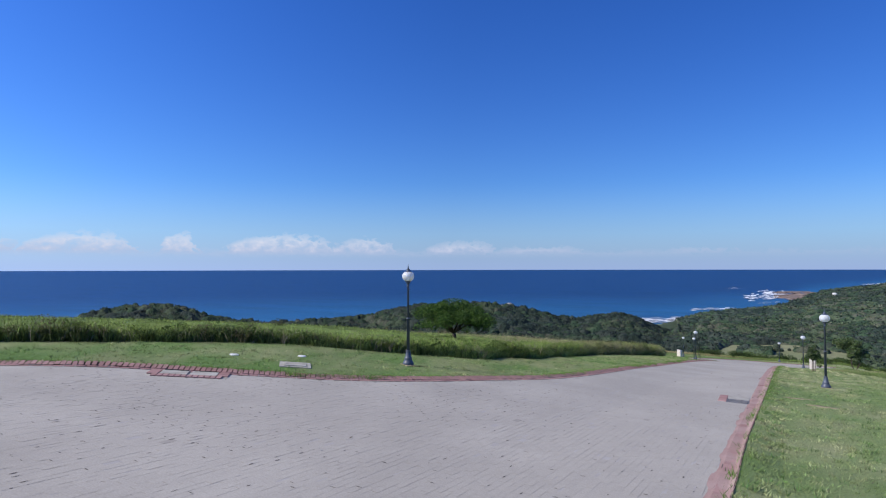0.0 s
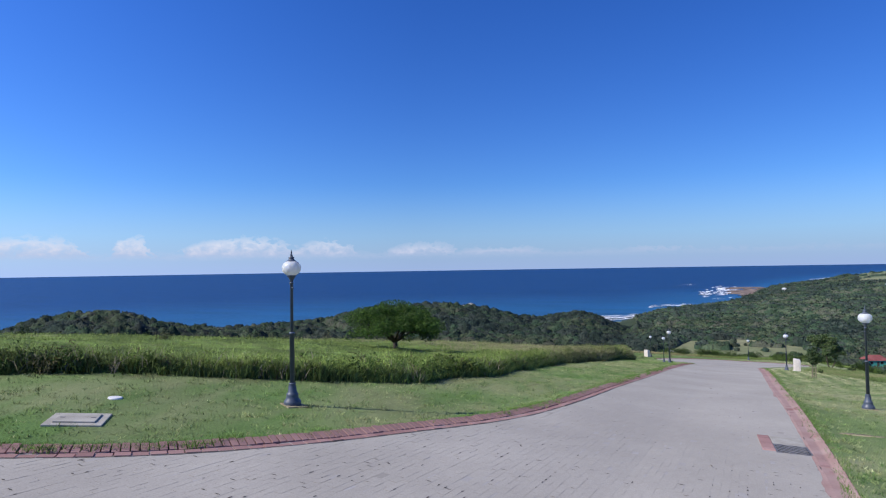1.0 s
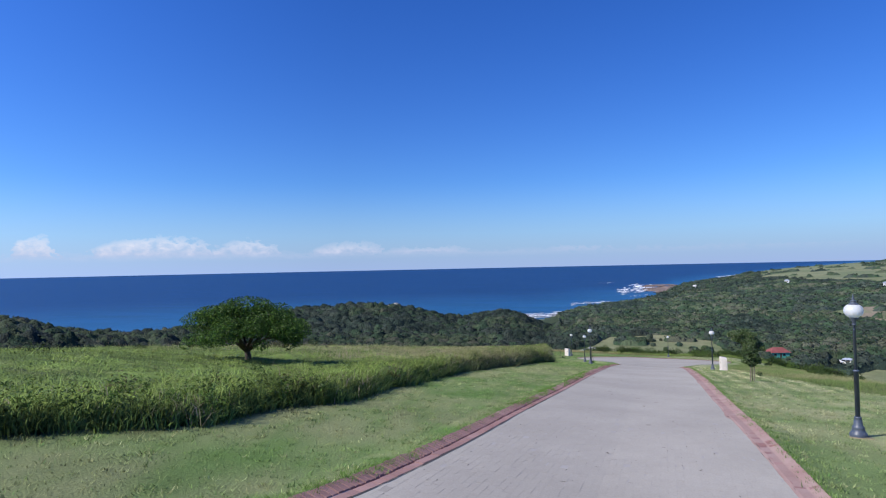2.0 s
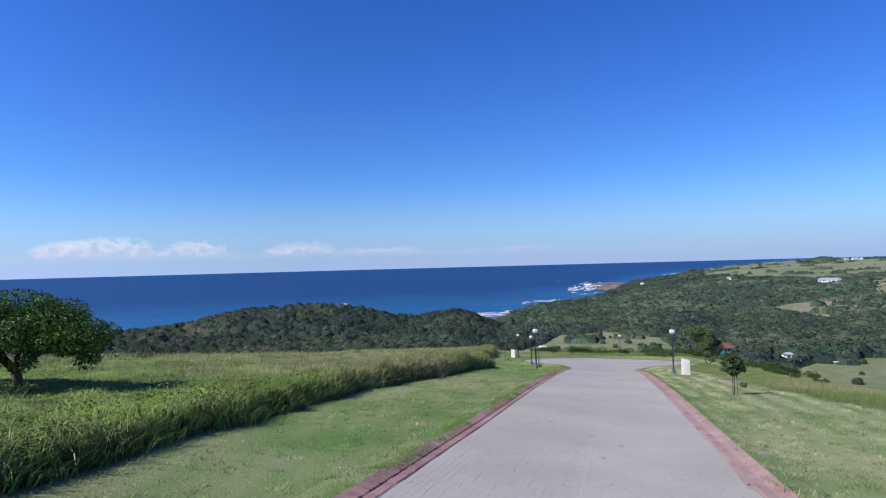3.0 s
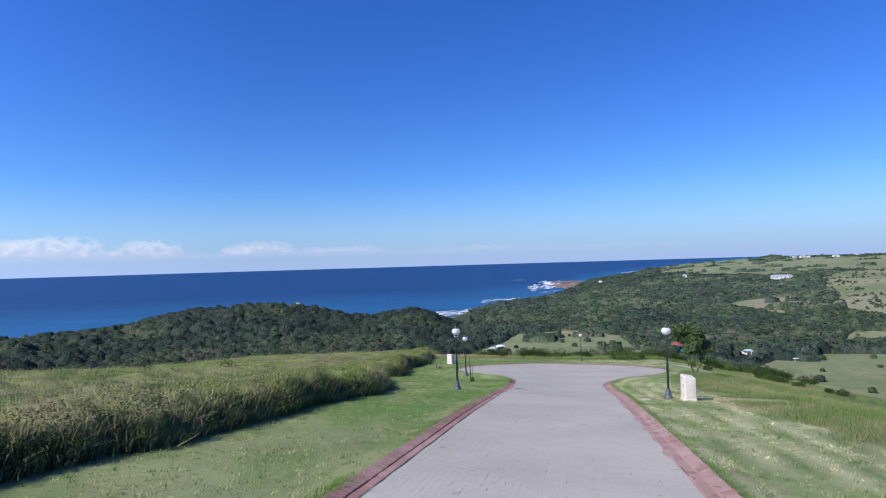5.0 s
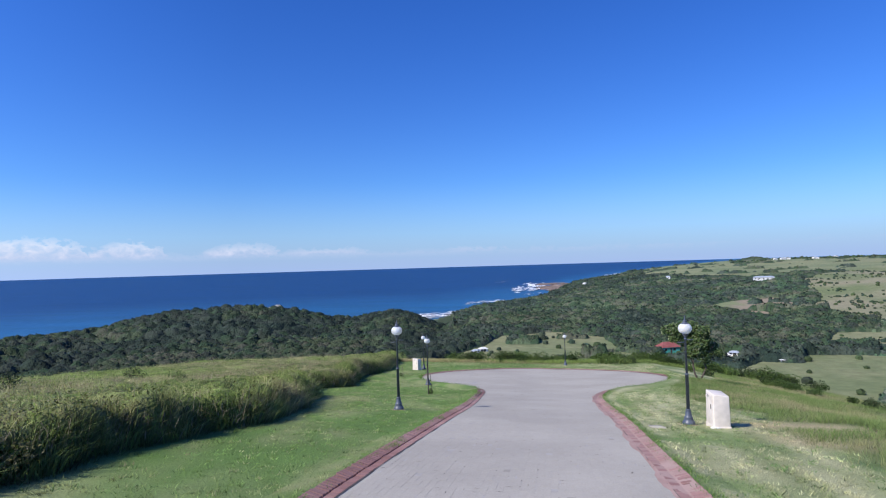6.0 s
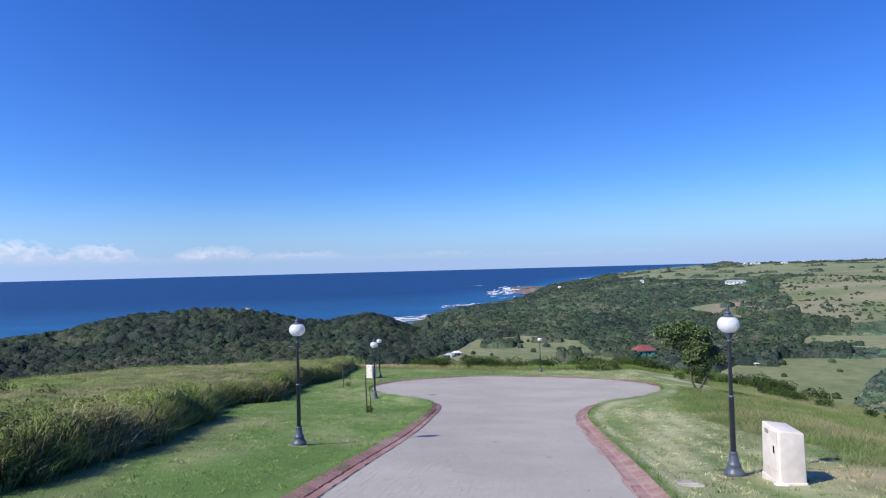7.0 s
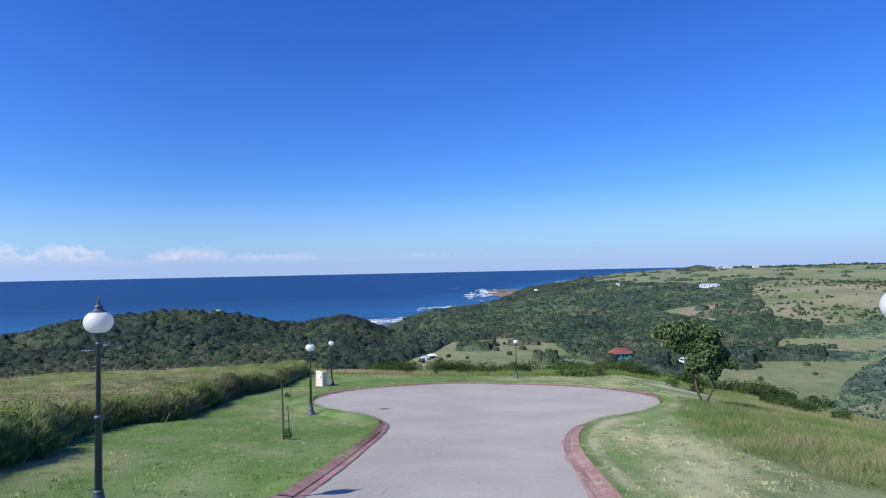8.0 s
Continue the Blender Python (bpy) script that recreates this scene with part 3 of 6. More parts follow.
def tube(path, radii, segments=7, bm=None):
    """A tapering limb along points."""
    own = bm or bmesh.new()
    path = [Vector(p) for p in path]
    rings = []
    for i, p in enumerate(path):
        ahead = (path[min(i + 1, len(path) - 1)] - path[max(i - 1, 0)]).normalized()
        side = ahead.orthogonal().normalized()
        other = ahead.cross(side)
        rings.append([own.verts.new(p + (side * math.cos(a) + other * math.sin(a)) * radii[i]) for a in (2 * math.pi * k / segments for k in range(segments))])
    for a, b in zip(rings, rings[1:]):
        for k in range(segments):
            own.faces.new((a[k], a[(k + 1) % segments], b[(k + 1) % segments], b[k]))
    own.faces.new(rings[0][::-1])
    own.faces.new(rings[-1])
    return own


def gz(x, y):
    return float(height(np.array([x]), np.array([y]))[0])


def empty(name, x, y, rz=0.0, dz=0.0, label="", category="", group="", lying=False):
    """An Empty standing on the ground; lying: tilted to the slope."""
    ob = new(name)
    tilt = Matrix()
    if lying:
        n = Vector((gz(x - 0.5, y) - gz(x + 0.5, y), gz(x, y - 0.5) - gz(x, y + 0.5), 1.0)).normalized()
        tilt = Vector((0, 0, 1)).rotation_difference(n).to_matrix().to_4x4()
    ob.matrix_world = Matrix.Translation((x, y, gz(x, y) + dz)) @ tilt @ pose(0, 0, 0, 0, 0, rz)
    return tagged(ob, label, category, group)


# ---- ground and sea ----
def polar_sheet(cx, cy, azimuths, rings):
    a, r = np.meshgrid(np.radians(azimuths), rings)
    x, y = cx + r * np.sin(a), cy + r * np.cos(a)
    n, m = len(rings), len(azimuths)
    i, j = np.meshgrid(np.arange(n - 1), np.arange(m), indexing="ij")
    k = (j + 1) % m
    faces = np.stack([i * m + j, (i + 1) * m + j, (i + 1) * m + k, i * m + k], -1).reshape(-1, 4)
    return x.ravel(), y.ravel(), faces


azimuths = np.r_[np.arange(-72, 44, 0.5), np.arange(44, 288, 4.0)]
rings = [0.4]
while rings[-1] < 4880:
    rings.append(rings[-1] + (1.2 if rings[-1] < 130 else 0.027 * rings[-1] - 2.3))
gx, gy, gf = polar_sheet(0.0, -12.0, azimuths, np.array(rings))
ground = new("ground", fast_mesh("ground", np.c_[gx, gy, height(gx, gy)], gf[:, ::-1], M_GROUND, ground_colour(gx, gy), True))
tagged(ground, "mown lawn, rough grass slopes and wooded coastal hills", "ground", kind="structure")

sx, sy, sf = polar_sheet(EX, EY, np.r_[np.arange(-80, 46, 1.0), np.arange(46, 280, 6.0)], np.r_[430, np.geomspace(520, 4900, 70)])
sr, saz = polar(sx, sy)
offshore = sr - coast_range(np.clip(saz, -75, 40))
t_deep = smooth(0, 900, offshore + 120 * (fbm(sx / 150, sy / 150, 51) - 0.5))[:, None]
sea_tone = np.array([0.010, 0.085, 0.190]) * (1 - t_deep) + np.array([0.002, 0.029, 0.098]) * t_deep
sea = new("sea", fast_mesh("sea", np.c_[sx, sy, sea_height(sr)], sf[:, ::-1], M_SEA, sea_tone, True))
tagged(sea, "deep blue open sea under a clear horizon", "sea", kind="structure")


# ---- surf and shore ----
def foam_sheet(bands):
    """Broken white water: thin ragged strips along lines (azimuth, range, azimuth, range, width)."""
    verts, faces = [], []
    rng = np.random.default_rng(4)
    for a0, r0, a1, r1, width, count in bands:
        for _ in range(count):
            t0 = rng.uniform(0, 1)
            span = rng.uniform(0.06, 0.3)
            t = np.linspace(max(t0 - span / 2, 0), min(t0 + span / 2, 1), 14)
            off = rng.normal(0, width)
            a = np.radians(a0 + (a1 - a0) * t)
            r = r0 + (r1 - r0) * t + off + 6 * (vnoise(t * 30, t * 0 + off, 3) - 0.5)
            half = (1.5 + 0.22 * width * rng.uniform(0.3, 1)) * np.sin(np.linspace(0.02, 3.1, 14)) * (0.4 + vnoise(t * 40, t * 0 + off, 7))
            b = len(verts)
            for s in (-1, 1):
                rr = r + s * half
                verts += list(zip(EX + rr * np.sin(a), EY + rr * np.cos(a), sea_height(rr) + 0.45))
            faces += [(b + k, b + k + 1, b + 15 + k, b + 14 + k) for k in range(13)]
    return fast_mesh("surf", np.array(verts), np.array(faces), M_FOAM)


surf = new("surf", foam_sheet([(-14.5, 775, -8.2, 800, 22, 46), (-13, 735, -9.2, 775, 9, 30), (-8.4, 1010, -4.5, 1075, 14, 26), (-3.0, 1240, -1.2, 1330, 14, 10),
                               (-4.0, 1480, -1.3, 1520, 60, 46), (-3.4, 1640, -0.6, 1760, 70, 30), (-6.0, 1930, -4.2, 1950, 10, 7), (4.4, 2320, 9.4, 2760, 24, 30), (-62, 720, -44, 720, 12, 10)]))
tagged(surf, "broken white surf along the shore", "surf", kind="stuff")


def shore_rocks():
    rng = np.random.default_rng(9)
    bm = bmesh.new()
    for _ in range(60):
        az, r = rng.uniform(-1.3, 0.8), rng.uniform(1390, 1780)
        m = Matrix.Translation((EX + r * math.sin(math.radians(az)), EY + r * math.cos(math.radians(az)), float(sea_height(r)) + 0.3))
        m = m @ pose(0, 0, 0, 0, 0, rng.uniform(0, 90)) @ Matrix.Diagonal((rng.uniform(7, 20), rng.uniform(12, 34), rng.uniform(0.8, 2.2), 1))
        for v in bmesh.ops.create_icosphere(bm, subdivisions=1, radius=1.0, matrix=m)["verts"]:
            v.co += Vector(rng.uniform(-1.0, 1.0, 3)) * 1.2
    for _ in range(24):
        az, r = rng.uniform(-8.8, -2.5), 0
        r = float(coast_range(np.array([az]))[0]) + rng.uniform(-16, 4)
        m = Matrix.Translation((EX + r * math.sin(math.radians(az)), EY + r * math.cos(math.radians(az)), SEA + 0.3)) @ Matrix.Diagonal((rng.uniform(4, 10), rng.uniform(3, 7), rng.uniform(0.8, 2), 1))
        bmesh.ops.create_icosphere(bm, subdivisions=1, radius=1.0, matrix=m)
    me = bpy.data.meshes.new("shore_rocks")
    bm.to_mesh(me)
    bm.free()
    me.materials.append(M_ROCK)
    return tagged(new("shore_rocks", me), "reddish brown rock shelf at the headland", "rocks", kind="stuff")


shore_rocks()


# ---- woods ----
def clump_shapes(level, leaves, count, seed):
    """Crown shapes: a lumpy dome of leaf masses, with loose sprays of leaf standing out of it."""
    shapes = []
    for k in range(count):
        rng = np.random.default_rng(seed + k)
        bm = bmesh.new()
        bmesh.ops.create_icosphere(bm, subdivisions=level, radius=1.0)
        low = [v for v in bm.verts if v.co.z < (-0.9, -0.2, -0.4)[level - 1]]
        bmesh.ops.delete(bm, geom=low, context="VERTS")
        bm.verts.index_update()
        for p in bm.verts:
            if p.is_boundary:
                p.co.z -= 1.0
        v = np.array([p.co[:] for p in bm.verts])
        f = np.array([[p.index for p in q.verts] for q in bm.faces])
        bm.free()
        lobes = rng.normal(0, 1, (9, 3))
        lobes[:, 2] = np.abs(lobes[:, 2])
        lobes /= np.linalg.norm(lobes, axis=1)[:, None]
        near_lobe = (v @ lobes.T).max(1)
        v = v * (0.66 + 0.40 * smooth(0.55, 1.0, near_lobe) + rng.normal(0, 0.07, len(v)))[:, None]
        if leaves:
            d = rng.normal(0, 1, (leaves, 3))
            d[:, 2] = np.abs(d[:, 2]) * 1.1 - 0.25
            d /= np.linalg.norm(d, axis=1)[:, None]
            p = d * (0.70 + 0.40 * smooth(0.55, 1.0, (d @ lobes.T).max(1)))[:, None]
            up = d + rng.normal(0, 0.35, (leaves, 3)) + np.array([0, 0, 0.15])
            up /= np.linalg.norm(up, axis=1)[:, None]
            t = np.cross(up, rng.normal(0, 1, (leaves, 3)))
            t /= np.linalg.norm(t, axis=1)[:, None]
            o = np.cross(up, t)
            s = (0.85 / math.sqrt(leaves)) * rng.uniform(0.6, 1.3, (leaves, 1))
            q = np.stack([p - t * s, p + o * s * 0.7 - up * s * 0.2, p + t * s, p - o * s * 0.7 - up * s * 0.2], 1).reshape(-1, 3)
            i = np.arange(leaves)[:, None] * 4 + len(v)
            v, f = np.vstack([v, q]), np.vstack([f, np.hstack([i, i + 2, i + 1]), np.hstack([i, i + 3, i + 2])])
        shapes.append((v, f))
    return shapes


def canopy(name, pts, size, tall, tones, level, leaves, seed, label, category="woods"):
    """Many tree crowns joined into one wood."""
    rng = np.random.default_rng(seed)
    shapes = clump_shapes(level, leaves, 8, seed)
    V, Fc, T, base = [], [], [], 0
    which = rng.integers(0, 8, len(pts))
    for k, (v, f) in enumerate(shapes):
        mine = np.where(which == k)[0]
        if not len(mine):
            continue
        a = rng.uniform(0, 2 * math.pi, len(mine))
        s = size[mine] * rng.uniform(0.75, 1.25, len(mine))
        h = s * tall * rng.uniform(0.75, 1.35, len(mine))
        x = v[:, 0] * np.cos(a)[:, None] - v[:, 1] * np.sin(a)[:, None]
        y = v[:, 0] * np.sin(a)[:, None] + v[:, 1] * np.cos(a)[:, None]
        P = np.stack([x * s[:, None], y * s[:, None], v[None, :, 2] * h[:, None] + 0.35 * h[:, None]], -1) + pts[mine][:, None]
        V.append(P.reshape(-1, 3))
        T.append(np.repeat(tones[mine], len(v), 0) * rng.uniform(0.92, 1.08, (len(mine) * len(v), 1)))
        Fc.append((f[None] + (np.arange(len(mine)) * len(v))[:, None, None]).reshape(-1, 3) + base)
        base += len(mine) * len(v)
    return tagged(new(name, fast_mesh(name, np.vstack(V), np.vstack(Fc), M_BUSH, np.vstack(T), True)), label, category, kind="stuff")


def sprays(name, pts, size, tall, tones, count, reach, seed, label):
    """Fine leaf sprays scattered over crowns, lit like the crown they sit on."""
    rng = np.random.default_rng(seed)
    n = len(pts) * count
    d = rng.normal(0, 1, (n, 3))
    d[:, 2] = np.abs(d[:, 2]) * 0.9
    d /= np.linalg.norm(d, axis=1)[:, None]
    s, h = np.repeat(size, count)[:, None], np.repeat(size * tall, count)[:, None]
    c = np.repeat(pts, count, 0) + np.hstack([d[:, :2] * s, (0.35 + d[:, 2:]) * h]) * rng.uniform(0.75, 1.15, (n, 1))
    face = np.array([0.0, -0.75, 0.6]) + rng.normal(0, 0.45, (n, 3))
    face /= np.linalg.norm(face, axis=1)[:, None]
    a = np.cross(face, rng.normal(0, 1, (n, 3)))
    a /= np.linalg.norm(a, axis=1)[:, None]
    b = np.cross(face, a)
    L = reach * rng.uniform(0.5, 1.3, (n, 1))
    V = np.stack([c - a * L * 0.6 - b * L * 0.35, c + a * L * 0.6 - b * L * rng.uniform(0.1, 0.5, (n, 1)), c + b * L * rng.uniform(0.4, 0.9, (n, 1))], 1).reshape(-1, 3)
    nrm = 0.55 * d + np.array([0, 0, 0.5]) + rng.normal(0, 0.42, (n, 3))
    nrm /= np.linalg.norm(nrm, axis=1)[:, None]
    T = np.repeat(tones, count, 0) * rng.uniform(0.65, 1.35, (n, 1))
    return tagged(new(name, fast_mesh(name, V, np.arange(n * 3).reshape(-1, 3), M_SPRAY, np.repeat(T, 3, 0), True, np.repeat(nrm, 3, 0))), label, "foliage", kind="stuff")


def bush_tone(rng, n, x, y):
    g = np.array([[0.034, 0.055, 0.034], [0.040, 0.068, 0.033], [0.052, 0.068, 0.043], [0.038, 0.063, 0.043], [0.060, 0.088, 0.038]])
    pick = np.clip((fbm(x / 35, y / 35, 61) * 1.2 + rng.uniform(-0.35, 0.35, n)) * 5, 0, 4.99).astype(int)
    return g[pick] * rng.uniform(0.88, 1.14, (n, 1))


def scatter(az0, az1, r0, r1, spacing, seed, keep):
    """Points over a sector, spaced by the given function of range, kept by a chance function."""
    rng = np.random.default_rng(seed)
    area = math.radians(az1 - az0) * (r1**2 - r0**2) / 2
    n = int(area / spacing**2)
    r = np.sqrt(rng.uniform(r0**2, r1**2, n))
    a = np.radians(rng.uniform(az0, az1, n))
    x, y = EX + r * np.sin(a), EY + r * np.cos(a)
    ok = rng.uniform(0, 1, n) < keep(x, y)
    x, y = x[ok], y[ok]
    return rng, x, y, np.c_[x, y, height(x, y)]


def wood(name, az0, az1, r0, r1, spacing, size, tall, level, leaves, seed, label, keep=woods, lift=0.0, fine=0, reach=1.0):
    rng, x, y, pts = scatter(az0, az1, r0, r1, spacing, seed, keep)
    pts[:, 2] += lift * (0.4 + 1.2 * fbm(x / 14, y / 14, 95))
    rr, az = polar(x, y)
    s = size * np.exp(np.clip(rng.normal(0.0, 0.40, len(x)), -0.9, 0.42)) * (0.4 + 0.6 * smooth(-10, -140, rr - coast_range(np.clip(az, -75, 40))))
    tones = bush_tone(rng, len(x), x, y)
    if fine:
        sprays(name.replace("woods", "foliage"), pts, s, tall, tones, fine, reach, seed + 300, "leaf sprays over the " + label)
    return canopy(name, pts, s, tall, tones, level, leaves, seed, label)


def crowns(x, y, cell, seed):
    """Crown tops over a jittered lattice: height 0 to 1, and a number of its own for each crown."""
    gx_, gy_ = x / cell, y / cell
    ix, iy = np.floor(gx_), np.floor(gy_)
    best, own = np.zeros_like(gx_), np.zeros_like(gx_)
    for di in (-1, 0, 1):
        for dj in (-1, 0, 1):
            a, b = ix + di, iy + dj
            rad = 0.42 + 0.48 * lattice(a, b, seed + 2)
            d2 = ((gx_ - a - lattice(a, b, seed)) ** 2 + (gy_ - b - lattice(a, b, seed + 1)) ** 2) / rad**2
            top = (0.45 + 0.55 * lattice(a, b, seed + 3)) * np.sqrt(np.clip(1 - d2, 0, 1))
            own = np.where(top > best, lattice(a, b, seed + 4), own)
            best = np.maximum(best, top)
    return best, own


BUSH_TONES = np.array([[0.024, 0.040, 0.029], [0.035, 0.054, 0.037], [0.048, 0.062, 0.046], [0.038, 0.066, 0.034], [0.062, 0.084, 0.045], [0.078, 0.084, 0.056]])


def bush_cover(name, az0, az1, r0, r1, d_az, d_r, tall, cell, seed, label, leafy, reach, light=1.0):
    """Closed bush: a sheet of uneven crowns of all sizes over the land, dropping to the ground at its margins, with loose sprays of leaf on it."""
    a, r = np.meshgrid(np.radians(np.arange(az0, az1, d_az)), np.arange(r0, r1, d_r))
    rng = np.random.default_rng(seed)
    r = r + rng.uniform(-0.4, 0.4, r.shape) * d_r
    a = a + rng.uniform(-0.4, 0.4, a.shape) * math.radians(d_az)
    x, y = (EX + r * np.sin(a)).ravel(), (EY + r * np.cos(a)).ravel()
    big, own_b = crowns(x, y, cell, seed)
    small, own_s = crowns(x, y, cell * 0.45, seed + 10)
    clump = fbm(x / 22, y / 22, seed + 20)
    rim = smooth(r0, r0 + 4 * d_r, r.ravel())
    w = woods(x, y) * np.where(rim > 0.02, 1, 0)
    up = np.maximum(big * (0.45 + 1.1 * clump), small * 0.62) * tall + (fbm(x / 1.6, y / 1.6, seed + 30) - 0.5) * 0.22 * tall + 0.25 * tall * smooth(0.3, 0.7, clump)
    z = height(x, y) + np.where(w > 0.08, up * smooth(0.0, 0.6, w) * rim, -0.8)
    own = np.where(big * (0.45 + 1.1 * clump) > small * 0.62, own_b, own_s)
    pick = np.clip((0.55 * smooth(0.25, 0.75, fbm(x / 60, y / 60, 61)) + 0.25 * fbm(x / 12, y / 12, 62) + 0.45 * (own - 0.3)) * 6, 0, 5).astype(int)
    tone = BUSH_TONES[pick] * (0.80 + 0.40 * own)[:, None] * rng.uniform(0.92, 1.08, (len(x), 1)) * light
    nr_, nc_ = a.shape
    i, j = np.meshgrid(np.arange(nr_ - 1), np.arange(nc_ - 1), indexing="ij")
    quads = np.stack([i * nc_ + j, i * nc_ + j + 1, (i + 1) * nc_ + j + 1, (i + 1) * nc_ + j], -1).reshape(-1, 4)
    quads = quads[(w[quads] > 0.08).any(1)]
    used, back_to = np.unique(quads, return_inverse=True)
    me = fast_mesh(name, np.c_[x, y, z][used], back_to.reshape(-1, 4), M_BUSH, tone[used], True)
    ob = tagged(new(name, me), label, "woods", kind="stuff")
    high = np.where((w > 0.5) & (up > 0.35 * tall))[0]
    high = rng.choice(high, min(leafy, len(high)), replace=False)
    sprays(name.replace("woods", "foliage"), np.c_[x, y, z][high] - np.array([0, 0, 0.5 * reach]), np.full(len(high), reach), 0.7, tone[high] * 0.9, 2, reach, seed + 300, "leaf sprays over the " + label)
    return ob


bush_cover("knoll_woods", -72, -8, 98, 340, 0.16, 1.15, 3.8, 5.0, 171, "dark green coastal bush below the grass field", 15000, 0.75, 0.85)
bush_cover("knoll_woods", -72, -8, 322, 625, 0.11, 2.0, 4.8, 6.5, 172, "dense dark coastal bush covering a rounded knoll", 15000, 1.0, 0.8)
bush_cover("valley_woods", -9, 25.6, 232, 530, 0.11, 1.3, 3.6, 5.6, 173, "valley trees and hedges between green meadows", 16000, 0.9, 1.15)
bush_cover("valley_woods", 25, 44, 108, 530, 0.14, 1.5, 2.5, 4.2, 174, "bushy thicket on the near valley side", 14000, 0.7, 1.9)
bush_cover("hill_woods", -9.6, 38, 512, 1020, 0.10, 2.8, 4.2, 7.5, 175, "dense green bush on the far hillsides", 14000, 1.5, 1.3)
bush_cover("hill_woods", -9.6, 36, 1000, 2460, 0.12, 6.5, 4.5, 12.0, 176, "dense green bush on the far headland", 7000, 2.2, 1.3)
wood("hillside_shrubs", 19, 48, 480, 1140, 6.0, 1.15, 0.7, 1, 3, 76, "dark shrubs in drifts over the dry open hillside",
     lambda x, y: within(DRY_HILL, polar(x, y)[1], polar(x, y)[0], fbm(x / 14, y / 14, 32)) * (0.95 * smooth(0.48, 0.55, 0.6 * fbm(x / 52, y / 24, 91) + 0.4 * fbm(x / 20, y / 14, 92)) + 0.03))
wood("meadow_bushes", -10, 34, 180, 490, 12.0, 1.3, 0.75, 2, 30, 77, "scattered bushes in the valley meadow", lambda x, y: 0.10 + 0.5 * smooth(0.56, 0.66, fbm(x / 18, y / 11, 93)))
wood("ridge_trees", 15, 40, 2050, 2380, 11.0, 4.0, 0.6, 1, 0, 81, "dark tree belts along the distant plateau", lambda x, y: smooth(0.50, 0.58, fbm(x / 150, y / 60, 94)))
wood("far_woods", 60, 285, 150, 420, 13.0, 5.0, 0.9, 1, 0, 78, "bush on the hills round the estate", lambda x, y: 0.5 * np.ones_like(x))
# trees round the white cottage and the farm sheds
for k, (a0, a1, r0, r1) in enumerate(((-8.8, -6.0, 288, 299), (13.9, 15.0, 280, 289), (15.6, 16.6, 284, 300))):
    gr, gx0, gy0, gp = scatter(a0, a1, r0, r1, 4.0, 86 + k, lambda x, y: 0.8 + 0 * x)
    canopy("garden_trees", gp, 1.5 * gr.uniform(0.6, 1.3, len(gp)), 0.8, bush_tone(gr, len(gp), gx0, gy0), 2, 24, 89 + k, "bushes in front of the white valley buildings")
# garden trees round the red-roofed cottage
gr, gx0, gy0, gp = scatter(8.2, 11.6, 282, 312, 4.6, 83, lambda x, y: 1.0 * ((polar(x, y)[0] < 290) | (polar(x, y)[0] > 302) | (np.abs(polar(x, y)[1] - 9.9) > 0.9)))
canopy("garden_trees", gp, 2.0 * gr.uniform(0.6, 1.3, len(gp)), 0.95, bush_tone(gr, len(gp), gx0, gy0), 2, 24, 84, "garden trees and bushes round the red-roofed cottage")


def bare_scar(az, r):
    """A patch of pale weathered rock showing through the bush."""
    rng = np.random.default_rng(15)
    bm = bmesh.new()
    x, y = EX + r * math.sin(math.radians(az)), EY + r * math.cos(math.radians(az))
    for _ in range(7):
        m = Matrix.Translation((x + rng.uniform(-6, 6), y + rng.uniform(-4, 4), float(height(np.array([x]), np.array([y]))[0]) + rng.uniform(2.5, 5.0)))
        m = m @ Matrix.Diagonal((rng.uniform(1.5, 3.2), rng.uniform(1, 2), rng.uniform(1.5, 3.4), 1))
        bmesh.ops.create_icosphere(bm, subdivisions=1, radius=1.0, matrix=m)
    for v in bm.verts:
        v.co += Vector(rng.uniform(-0.5, 0.5, 3))
    me = bpy.data.meshes.new("rock_outcrop")
    bm.to_mesh(me)
    bm.free()
    me.materials.append(M_PALEROCK)
    tagged(new("rock_outcrop", me), "pale bare rock showing on the bush-covered knoll", "rocks", kind="stuff")


bare_scar(-26.1, 536)


# ---- leaves, trees and bushes ----
def leaf_cloud(points, normals, size, rng, tones):
    """Small folded leaves at points, facing roughly along normals."""
    n = len(points)
    up = normals + rng.normal(0, 0.55, (n, 3))
    up /= np.linalg.norm(up, axis=1)[:, None]
    t = np.cross(up, rng.normal(0, 1, (n, 3)))
    t /= np.linalg.norm(t, axis=1)[:, None]
    b = np.cross(up, t)
    L = (size * rng.uniform(0.65, 1.3, n))[:, None]
    W = L * 0.42
    fold = up * L * 0.12
    verts = np.stack([points - t * L * 0.5, points + b * W * 0.5 + fold, points + t * L * 0.5 - fold, points - b * W * 0.5 + fold], 1).reshape(-1, 3)
    i = np.arange(n)[:, None] * 4
    faces = np.vstack([np.hstack([i, i + 2, i + 1]), np.hstack([i, i + 3, i + 2])])
    return verts, faces, np.repeat(tones, 4, 0)


